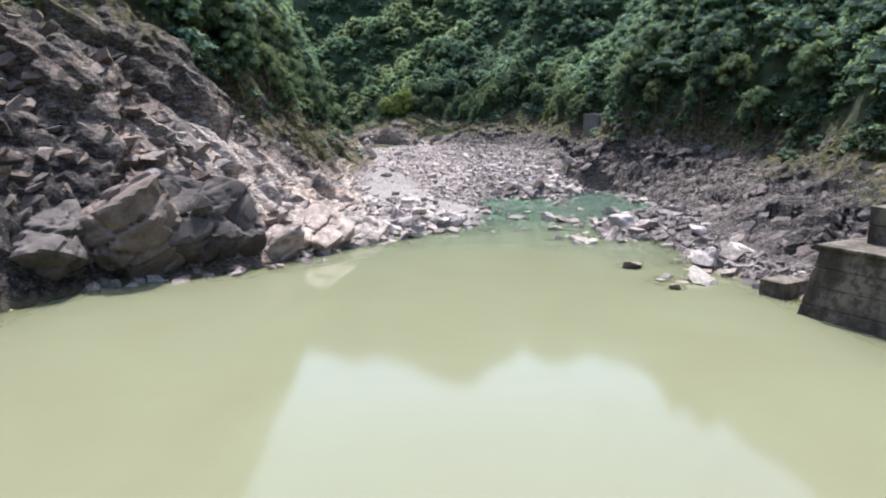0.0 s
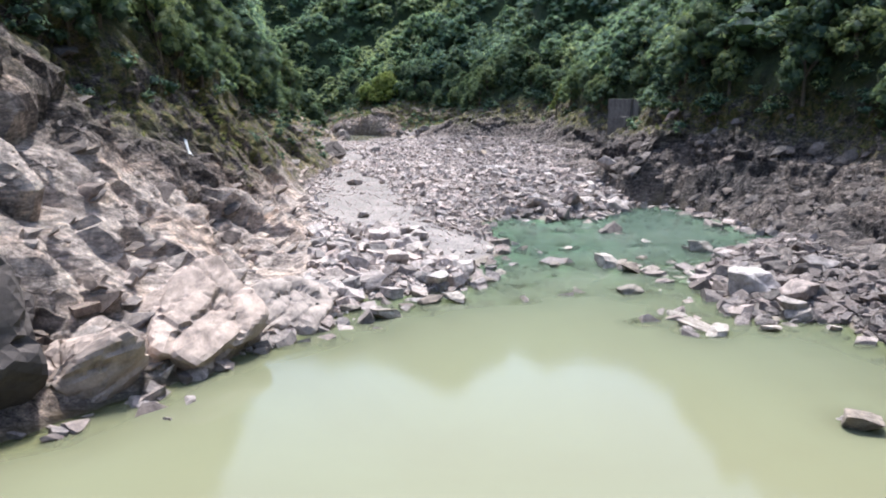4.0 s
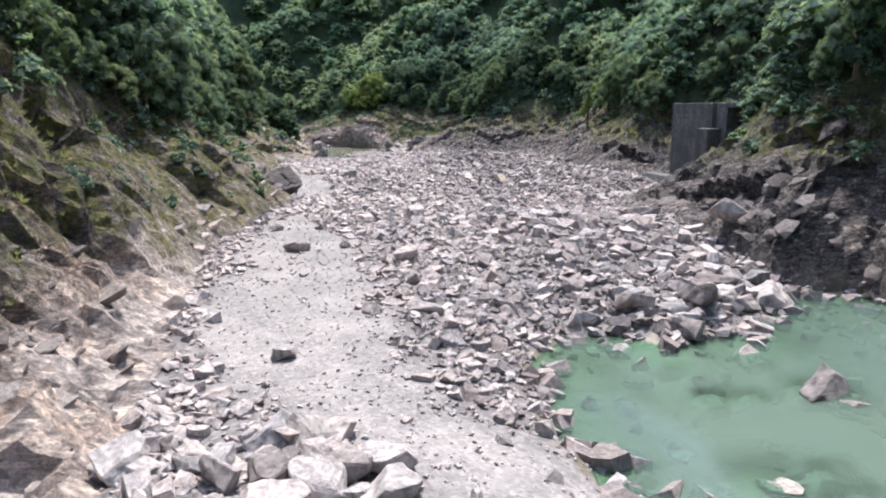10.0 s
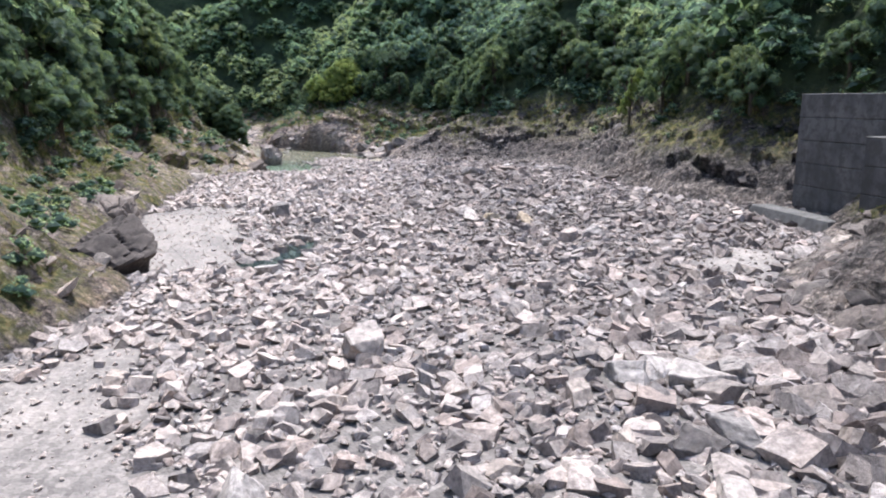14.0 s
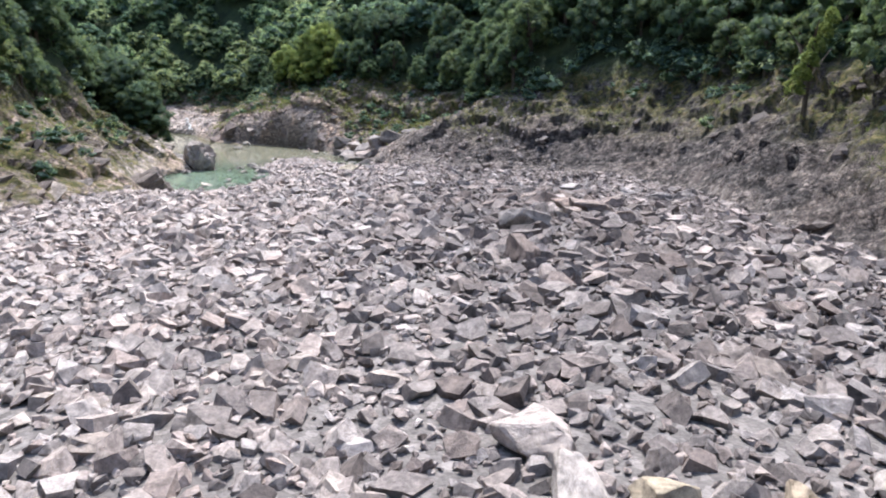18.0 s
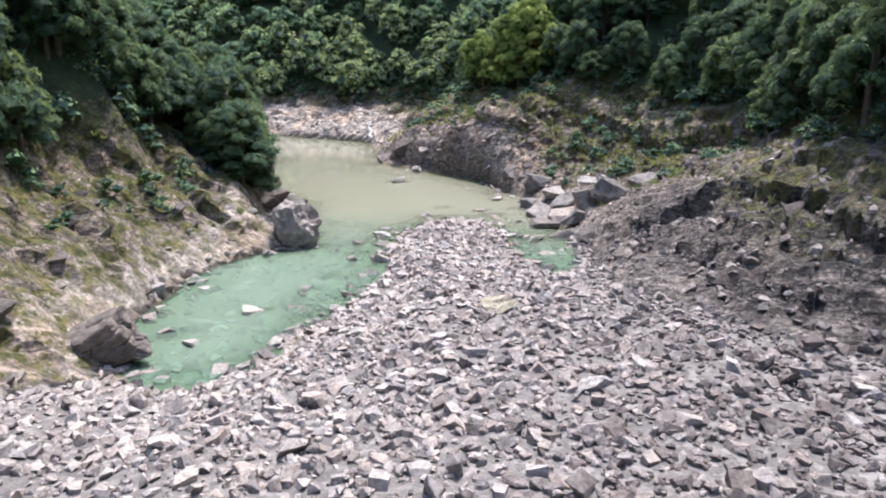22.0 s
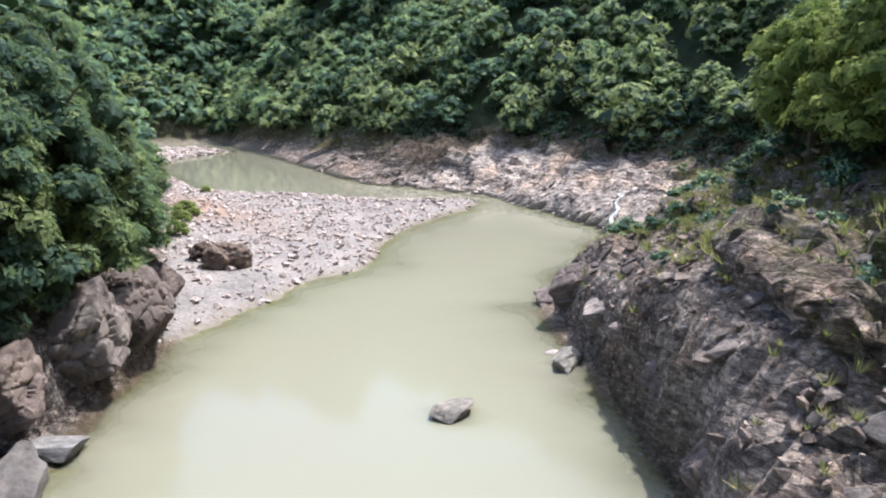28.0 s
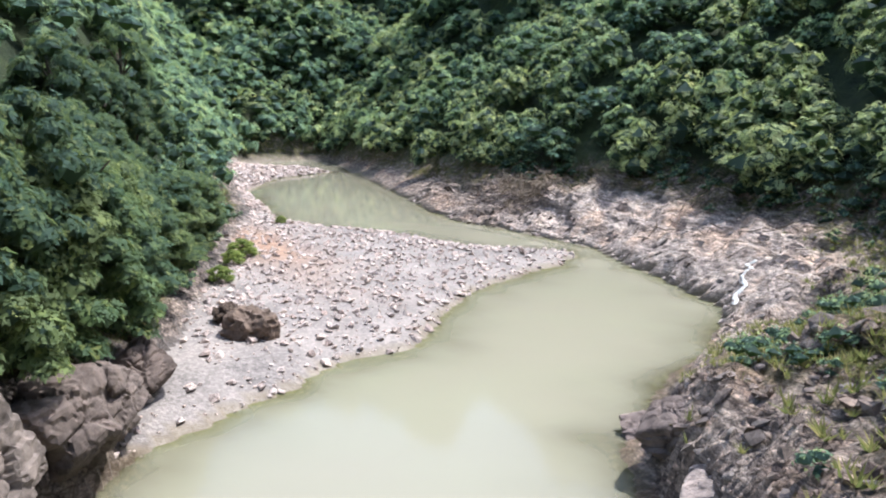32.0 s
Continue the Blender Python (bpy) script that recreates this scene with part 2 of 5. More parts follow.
def make_leaf(name, dark, mid_c, light, yellow, tint=True, grain=0.0, thin=0.3):
    """Leaves: each spray has its own green; grain breaks a spray up into single leaves with gaps."""
    m = Nodes(name)
    r = m.attr("tint") if tint else m.random()
    col = m.ramp(r, (0.0, dark), (0.45, mid_c), (0.8, light), (1.0, yellow))
    isl = m.t.nodes.new("ShaderNodeNewGeometry").outputs["Random Per Island"]
    col = m.mix(0.6, col, m.ramp(isl, (0.0, dark), (0.5, mid_c), (0.85, light), (1.0, yellow)))
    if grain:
        # solid cores take the darkest green: the crown's inner shade put into colour
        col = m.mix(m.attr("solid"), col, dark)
    m.done(col, 0.7, spec=0.15)
    tr = m.node("ShaderNodeBsdfTranslucent", Color=m.mix(0.5, col, (0.3, 0.4, 0.14), "MIX"))
    ms = m.node("ShaderNodeMixShader", Fac=thin)
    m.put(ms.inputs[1], m.bsdf.outputs[0])
    m.put(ms.inputs[2], tr.outputs[0])
    top = ms.outputs[0]
    if grain:
        cut = m.math("GREATER_THAN", m.noise(grain, 3, 0.65), 0.49)
        gap = m.node("ShaderNodeMixShader", Fac=m.math("MAXIMUM", cut, m.attr("solid")))
        m.put(gap.inputs[1], m.t.nodes.new("ShaderNodeBsdfTransparent").outputs[0])
        m.put(gap.inputs[2], top)
        top = gap.outputs[0]
    m.put(m.t.nodes["Material Output"].inputs["Surface"], top)
    return m.mat


def make_water(name="silty_water", still=None):
    """Silty water: cream to jade by its own silt load, clear enough at the rim to see the bed."""
    m = Nodes(name)
    jade = m.attr("jade")
    deep = m.mix(jade, m.mix(m.attr("cream"), (0.162, 0.163, 0.1), (0.215, 0.206, 0.155)), m.mix(m.attr("cream"), (0.105, 0.148, 0.12), (0.215, 0.282, 0.226)))
    if still:
        deep = m.mix(0.0, still, still)
    plume = m.noise(0.06, 4, 0.55, None, 0.8)
    deep = m.mix(m.math("MULTIPLY", m.ramp(plume, (0.35, 0.0), (0.7, 1.0)), 0.0 if still else 0.2), deep, (0.205, 0.235, 0.15))
    ripple = m.math("ADD", m.noise(1.1, 3, 0.5), m.math("MULTIPLY", m.noise(5.0, 2, 0.5), 0.25))
    m.done(deep, 0.06, m.bump(ripple, 0.10, 0.05), spec=0.32)
    m.bsdf.inputs["IOR"].default_value = 1.33
    clear = m.node("ShaderNodeBsdfTransparent", Color=(0.6, 0.7, 0.68) if still else m.mix(jade, (0.75, 0.8, 0.55), (0.6, 0.85, 0.72)))
    ms = m.node("ShaderNodeMixShader", Fac=m.attr("murk"))
    m.put(ms.inputs[1], clear.outputs[0])
    m.put(ms.inputs[2], m.bsdf.outputs[0])
    m.put(m.t.nodes["Material Output"].inputs["Surface"], ms.outputs[0])
    return m.mat


def make_concrete(name, dark, mid_c, light, stain):
    m = Nodes(name)
    streak = m.noise(1.0, 5, 0.6, m.stretch(0.5, 0.5, 0.22))
    spot = m.noise(1.4, 6, 0.65)
    col = m.ramp(streak, (0.38, dark), (0.5, mid_c), (0.62, light))
    col = m.mix(m.math("MULTIPLY", m.ramp(spot, (0.48, 0.0), (0.58, 1.0)), 0.7), col, stain)
    h = m.math("ADD", m.noise(9.0, 4), m.math("MULTIPLY", spot, 0.7))
    return m.done(col, 0.9, m.bump(h, 0.4, 0.06))


def make_plain(name, a, b, scale=4.0, rough=0.85):
    m = Nodes(name)
    n = m.noise(scale, 5, 0.65)
    return m.done(m.ramp(n, (0.3, a), (0.7, b)), rough, m.bump(n, 0.4, 0.05))


GROUND = make_ground()
RUBBLE = make_stone("rubble_stone", (0.15, 0.13, 0.124), (0.325, 0.286, 0.27), (0.46, 0.405, 0.38))
BAR_STONE = make_stone("bar_stone", (0.27, 0.227, 0.212), (0.4, 0.342, 0.318), (0.52, 0.452, 0.42))
BOULDER = make_stone("boulder_stone", (0.17, 0.153, 0.146), (0.315, 0.284, 0.27), (0.46, 0.414, 0.39), tint=False)
CRAG = make_stone("crag_stone", (0.07, 0.061, 0.058), (0.21, 0.18, 0.165), (0.5, 0.436, 0.385))
CRAG_ROCK = make_stone("crag_rock", (0.075, 0.064, 0.06), (0.165, 0.141, 0.13), (0.31, 0.266, 0.24), tint=False)
EARTH_ROCK = make_stone("earth_rock", (0.05, 0.038, 0.03), (0.11, 0.083, 0.066), (0.18, 0.14, 0.115), tint=False)
PURPLE_ROCK = make_stone("purple_rock", (0.09, 0.072, 0.067), (0.2, 0.162, 0.148), (0.34, 0.282, 0.25), tint=False)
BROWN_STONE = make_stone("brown_stone", (0.11, 0.087, 0.076), (0.27, 0.22, 0.188), (0.46, 0.39, 0.33))
BANK_BLOCK = make_stone("bank_block", (0.11, 0.098, 0.092), (0.2, 0.178, 0.167), (0.31, 0.276, 0.256), tint=False)
PALE_ROCK = make_stone("pale_rock", (0.11, 0.104, 0.101), (0.185, 0.175, 0.17), (0.26, 0.245, 0.235), tint=False)
WATER_STONE = make_stone("water_stone", (0.2, 0.178, 0.155), (0.3, 0.27, 0.24), (0.42, 0.385, 0.35), tint=False)
GREAT_ROCK = make_stone("great_rock", (0.062, 0.053, 0.05), (0.125, 0.106, 0.098), (0.2, 0.168, 0.15), tint=False)
PALE_BLOCK = make_stone("pale_block", (0.25, 0.212, 0.19), (0.37, 0.318, 0.283), (0.46, 0.4, 0.355), tint=False)
TAN_ROCK = make_stone("tan_rock", (0.32, 0.28, 0.21), (0.40, 0.35, 0.27), (0.46, 0.41, 0.32), tint=False)
FOAM = make_plain("white_water", (0.35, 0.36, 0.35), (0.6, 0.6, 0.58), 6.0, 0.35)
DEADWOOD = make_plain("deadwood", (0.12, 0.09, 0.065), (0.30, 0.245, 0.19), 5.0)
# far leaf is paler and bluer than the near one: haze put into its colour
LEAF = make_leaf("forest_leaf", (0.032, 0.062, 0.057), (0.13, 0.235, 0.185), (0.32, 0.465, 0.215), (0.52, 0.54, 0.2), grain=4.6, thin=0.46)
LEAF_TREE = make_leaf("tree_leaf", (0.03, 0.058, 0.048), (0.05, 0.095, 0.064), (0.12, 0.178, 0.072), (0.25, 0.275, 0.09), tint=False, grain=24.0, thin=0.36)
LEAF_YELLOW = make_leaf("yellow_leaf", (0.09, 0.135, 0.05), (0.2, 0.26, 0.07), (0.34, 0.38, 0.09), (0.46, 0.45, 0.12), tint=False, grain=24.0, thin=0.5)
GRASS = make_leaf("bank_grass", (0.08, 0.095, 0.03), (0.16, 0.165, 0.05), (0.26, 0.225, 0.085), (0.36, 0.28, 0.13))
BARK = make_plain("bark", (0.05, 0.04, 0.03), (0.13, 0.11, 0.085), 7.0)
WATER = make_water()
POND_WATER = make_water("clear_pond_water", (0.075, 0.105, 0.105))
CONCRETE = make_concrete("stained_concrete", (0.05, 0.041, 0.032), (0.115, 0.098, 0.08), (0.18, 0.155, 0.125), (0.045, 0.034, 0.024))
INTAKE_CONCRETE = make_concrete("grey_concrete", (0.07, 0.068, 0.068), (0.1, 0.097, 0.096), (0.135, 0.13, 0.126), (0.062, 0.058, 0.054))
STEEL = make_plain("dark_steel", (0.03, 0.03, 0.03), (0.08, 0.07, 0.06), 10.0, 0.5)

# ---- plan: the foot of each bank (x, y, width of bare rock, height of the tree line, how the rock rises: below 1 steep at the foot) ----
LEFT_LOWER = [(-62, -120, 28, 36, 1), (-43, 0, 30, 38, 1), (-35.5, 52, 29, 38, 0.85), (-30.5, 62, 30, 37, 0.9), (-21, 68, 32, 35, 1.0), (-15, 75, 33, 31, 1.1), (-9.5, 85, 30, 23, 1.25), (-10, 99, 20, 16, 1.25),
              (-13, 114, 12.5, 14, 1.3), (-16.5, 134, 9.5, 13.5, 1.05), (-19, 149, 10, 11, 0.85), (-16, 171, 11, 10, 0.75), (-24.5, 189, 9, 8, 0.7), (-26.5, 206, 9, 8, 0.7), (-29.5, 232, 11, 8, 0.7), (-29, 248, 11, 8.5, 0.75), (-25.5, 259, 13, 9, 0.8)]
LEFT_UPPER = [(-31, 268, 11, 9, 0.8), (-34, 279, 11, 8, 0.8), (-31, 289, 12, 8, 0.7), (-38.5, 299, 10, 7, 0.7), (-43.5, 308.5, 6, 6, 0.6), (-52.5, 318.4, 4, 5, 0.5), (-59.5, 320.8, 3, 4, 0.6), (-74, 326.5, 3, 2.2, 0.8),
              (-104, 338, 3, 2, 0.8), (-133, 349, 3, 2, 0.8), (-160, 355, 3, 2, 0.8), (-230, 370, 2, 1.5, 0.8), (-256, 384, 1.5, 1, 0.8)]
RIGHT_UPPER = [(-256, 412, 1.5, 1, 0.8), (-214, 403, 4, 3, 0.8), (-146, 385.5, 9, 5, 0.8), (-116, 378, 13, 7, 0.8), (-99, 381, 14, 7.5, 0.8), (-86, 382.5, 14, 8, 0.8), (-70, 376.5, 16, 8, 0.8), (-58, 372, 18, 8, 0.8), (-52, 364, 18, 9, 0.75),
               (-45, 350.5, 16, 10.5, 0.72), (-40, 343, 13, 11, 0.5), (-30.2, 336.2, 12, 12, 0.44), (-20.7, 327.9, 13, 13.5, 0.42), (-12.8, 318, 22, 8.5, 0.85), (-8, 307, 24, 8, 0.85), (-5, 301, 18, 9, 0.8), (-1.4, 290, 15, 10, 0.8), (0.5, 281, 15, 10, 0.8)]
RIGHT_MIDDLE = [(5, 275, 17, 11, 0.9), (14, 268, 17, 12.5, 0.9), (25, 261, 14, 13, 0.9), (28.5, 250, 9.5, 12.5, 0.85), (27, 230, 8.5, 11.5, 0.85), (29.5, 212, 10, 11.5, 0.8), (37, 203, 8, 9, 0.8), (38, 192, 6, 8, 0.8), (34, 184, 6, 6, 0.8),
                (27.5, 177.5, 11, 8, 0.75), (21.5, 166, 15, 11, 0.85), (23.5, 153, 15, 12, 0.85)]
RIGHT_LOWER = [(27, 139.5, 8, 12, 0.6), (33, 137, 7.5, 12, 0.6), (36, 122, 13, 11, 0.75), (38, 114, 16, 10.5, 0.85), (36, 104, 19, 9.5, 0.9), (33, 90, 20, 9.5, 0.9), (32, 70, 21, 10, 0.9),
               (34, 54, 21, 12, 0.8), (37, 40, 18, 12, 0.8), (46, 0, 14, 14, 0.8), (62, -120, 12, 20, 0.8)]
POOL = [(-62, -120), (-43, 0), (-35, 53), (-30, 62.5), (-21, 68), (-15, 75), (-9, 83.5), (-5, 92), (0, 93.3), (3, 95), (2.4, 99), (6.3, 107), (5.2, 114.5), (4.6, 121), (9, 129.4),
        (14, 126.4), (20, 128.3), (23, 132), (25.5, 138.5), (32.7, 137), (35.3, 122.3), (38, 115.7), (35, 113), (29.4, 107.7), (26.5, 104.5), (23.6, 101), (22.3, 97), (21.1, 92), (21.2, 87.3), (24, 85.4), (26.5, 85.5), (26.7, 82.5), (28.2, 79.5), (28.3, 77), (25.8, 72.5), (26, 69), (28.3, 66), (29.5, 58.5), (29.5, 54), (31.5, 47), (42, 0), (62, -120)]
RIVER = [(-24.8, 260), (-20.5, 260.3), (-18.4, 265), (-18.3, 272), (-18.5, 283), (-20.4, 288.7), (-22, 297), (-19, 304), (-14, 302.6), (-11.5, 299.6), (-8.6, 290.5), (-4.4, 286.3), (-2.4, 288.5), (-3.6, 294), (-5.6, 301),
         (-11.5, 316), (-21, 327.7), (-30.5, 335.3), (-41.5, 342), (-46, 350), (-52.3, 364), (-58.5, 372), (-70, 376.2), (-86, 382), (-99, 380.5), (-116, 377.7), (-146, 385.5), (-214, 403), (-340, 447)]
RIVER_LEFT = [(-340, 402), (-235, 378), (-208, 396), (-196, 374), (-170, 359), (-128, 352), (-118, 356.5), (-104, 364.5), (-93, 367.5), (-85.5, 377.5), (-82.5, 376), (-74, 354), (-61.7, 340.5), (-62, 336.5),
              (-59, 329.5), (-55.3, 322), (-52, 318), (-41.5, 310), (-36, 300.5), (-28.8, 290.2), (-31.5, 288), (-34, 282), (-33.5, 277), (-33.8, 272.8), (-30.5, 268)]
POND = [(-13.2, 182.6), (-13, 187.5), (-11, 190.6), (-9.6, 194.5), (-7, 193.5), (-7.3, 188), (-9, 184.4), (-10.6, 181.4)]
POND_LEVEL = 1.45
# shallow places: x, y, reach
SHOALS = [(16.8, 101, 5), (13, 110.5, 4), (19.8, 119, 3.5), (17, 84, 4), (19.3, 70.5, 3), (21, 64.3, 4), (26.5, 76.5, 3), (-2, 89.5, 4.5), (26, 108.5, 4), (10.7, 102.5, 5), (15.5, 93.5, 4.5), (21, 98.5, 4.5), (16.4, 87.4, 3), (-21.5, 276, 5), (-22.5, 289, 5), (-21, 301, 5), (-15, 307, 4.5), 
          (-33.1, 326.4, 2.5), (-33.6, 335.9, 2.5), (-16.4, 316.6, 3), (-27, 268, 4), (4.2, 97.5, 3.5), (7.0, 105.5, 3), (6.3, 112.5, 2.5)]


# rocks that break the water (x, y, size, flatness), each on its own mound of the bed
WET = [(16.6, 84.8, 2.0, 0.5), (17.6, 83.2, 1.7, 0.5), (21.4, 84.0, 1.5, 0.5), (19.2, 70.6, 2.4, 0.5), (21.1, 65.9, 1.5, 0.5), (20.2, 64.5, 1.2, 0.5), (20.6, 61.6, 1.7, 0.5), (26.6, 76.6, 1.3, 0.5), (14.9, 93.4, 2.1, 0.5), (17.3, 94.0, 1.4, 0.5),
       (15.5, 102.5, 2.2, 0.8), (16.4, 102.0, 1.6, 0.6), (17.0, 100.8, 2.3, 0.6), (18.4, 100.0, 2.1, 0.6), (18.7, 98.5, 1.7, 0.5), (17.6, 101.9, 1.3, 0.6), (20.5, 97.8, 1.5, 0.5), (21.6, 99.0, 1.5, 0.5), (26.0, 108.5, 2.6, 0.7), (16.4, 87.4, 1.4, 0.5), (13.1, 110.0, 1.3, 0.5),
       (10.7, 102.4, 1.2, 0.5), (21.8, 113.0, 1.2, 0.5), (23.6, 64.0, 3.6, 0.35), (-0.4, 90.7, 1.9, 0.5), (-3.9, 87.6, 2.3, 0.5), (1.5, 91.0, 2.2, 0.6), (-6.0, 89.0, 1.6, 0.5), (5.5, 99.5, 1.4, 0.6), (4.2, 97.0, 1.6, 0.6), (7.0, 103.5, 1.0, 0.5), (18.6, 91.0, 1.2, 0.5), (19.2, 105.0, 1.2, 0.5)]
WET_UP = [(-33.1, 326.4, 2.4, 0.5), (-33.6, 335.9, 2.6, 0.6), (-16.4, 316.6, 1.9, 0.6), (-21.0, 291.8, 1.6, 0.6), (-22.8, 287.0, 1.3, 0.6), (-19.6, 268.0, 1.6, 0.5), (-23.5, 296.0, 1.8, 0.5), (-20.5, 302.5, 2.0, 0.5), (-8.2, 297.6, 1.8, 0.6), (-14.0, 306.0, 1.6, 0.5), (-17.0, 309.5, 1.4, 0.4), (-6.5, 293.0, 1.7, 0.6)]

# drowned humps of stone that darken the water from below
sunk_rng = np.random.default_rng(31)
SUNK = [(sunk_rng.uniform(x0, x1), sunk_rng.uniform(y0, y1), sunk_rng.uniform(0.8, 1.4)) for x0, x1, y0, y1, n in ((5, 26, 84, 124, 34), (-25, -19, 262, 300, 24), (-24, -8, 298, 312, 16)) for _ in range(n)]
SUNK += [(a, b, 0.55 * c) for a, b, c, _ in WET + WET_UP]


def hash01(ix, iy, iz, seed):
    h = (ix.astype(np.int64) * 374761393 + iy.astype(np.int64) * 668265263 + iz.astype(np.int64) * 2147483647 + seed * 974634777) & 0xFFFFFFFF
    h = ((h ^ (h >> 13)) * 1274126177) & 0xFFFFFFFF
    h = ((h ^ (h >> 16)) * 2246822519) & 0xFFFFFFFF
    return ((h ^ (h >> 15)) & 0xFFFFFF) / float(0x1000000)


def value_noise(p, seed):
    i = np.floor(p)
    f = p - i
    f = f * f * (3 - 2 * f)
    out = 0.0
    for dx in (0, 1):
        for dy in (0, 1):
            for dz in (0, 1):
                w = (f[:, 0] if dx else 1 - f[:, 0]) * (f[:, 1] if dy else 1 - f[:, 1]) * (f[:, 2] if dz else 1 - f[:, 2])
                out = out + w * hash01(i[:, 0] + dx, i[:, 1] + dy, i[:, 2] + dz, seed)
    return out


def fbm(x, y, scale, octaves, seed, z=0.0):
    p = np.stack([x, y, z + 0 * x], 1) / scale
    out, amp, tot = 0.0, 1.0, 0.0
    for k in range(octaves):
        out, tot = out + amp * value_noise(p * 2.03 ** k + 17.3 * k, seed + k), tot + amp
        amp *= 0.5
    return out / tot * 2 - 1


def blocks(p, seed):
    """Broken rock: each cell of space has its own offset and tilt. Returns the offset, the tilted plane and the way to the joint."""
    i = np.floor(p)
    best, second = np.full(len(p), 9e9), np.full(len(p), 9e9)
    val, tilt = np.zeros(len(p)), np.zeros(len(p))
    for dx in (-1, 0, 1):
        for dy in (-1, 0, 1):
            for dz in (-1, 0, 1):
                c = [i[:, 0] + dx, i[:, 1] + dy, i[:, 2] + dz]
                r = [hash01(*c, seed + k) for k in range(4)]
                off = np.stack([p[:, k] - c[k] - (0.1 + 0.8 * r[k]) for k in range(3)], 1)
                d = (off ** 2).sum(1)
                near = d < best
                second = np.where(near, best, np.minimum(second, d))
                best = np.where(near, d, best)
                val = np.where(near, r[3], val)
                t = (r[0] - 0.5) * off[:, 0] + (r[1] - 0.5) * off[:, 1] + (r[2] - 0.5) * off[:, 2]
                tilt = np.where(near, t, tilt)
    return val - 0.5, tilt, np.sqrt(second) - np.sqrt(best)


def inside(x, y, poly):
    odd = np.zeros(x.shape, bool)
    for (x0, y0), (x1, y1) in zip(poly, poly[1:] + poly[:1]):
        if y0 != y1:
            odd ^= ((y0 > y) != (y1 > y)) & (x < (x1 - x0) * (y - y0) / (y1 - y0) + x0)
    return odd


def edge_distance(x, y, rows, closed=True):
    """Distance to a line of rows (x, y, ...), and the rows' other numbers blended from the nearest stretches."""
    rows = [tuple(map(float, r)) for r in rows]
    best, wsum = np.full(x.shape, 9e9), np.zeros(x.shape)
    extra = [np.zeros(x.shape) for _ in rows[0][2:]]
    for a, b in zip(rows, rows[1:] + rows[:1] if closed else rows[1:]):
        ex, ey = b[0] - a[0], b[1] - a[1]
        t = np.clip(((x - a[0]) * ex + (y - a[1]) * ey) / (ex * ex + ey * ey), 0, 1)
        d = np.hypot(x - a[0] - t * ex, y - a[1] - t * ey)
        best = np.minimum(best, d)
        if extra:
            w = 1.0 / (d + 0.3) ** 4
            wsum += w
            for k in range(len(extra)):
                extra[k] += w * (a[2 + k] * (1 - t) + b[2 + k] * t)
    return best, [e / wsum for e in extra]


LEFT_BANK = LEFT_LOWER + LEFT_UPPER
RIGHT_BANK = RIGHT_UPPER + RIGHT_MIDDLE + RIGHT_LOWER
BANKS = LEFT_BANK + RIGHT_BANK
RIVER_ALL = RIVER + RIVER_LEFT


def smooth(a, lo, hi):
    t = np.clip((a - lo) / (hi - lo), 0, 1)
    return t * t * (3 - 2 * t)


def bump_at(x, y, cx, cy, rx, ry):
    return np.exp(-((x - cx) / rx) ** 2 - ((y - cy) / ry) ** 2)


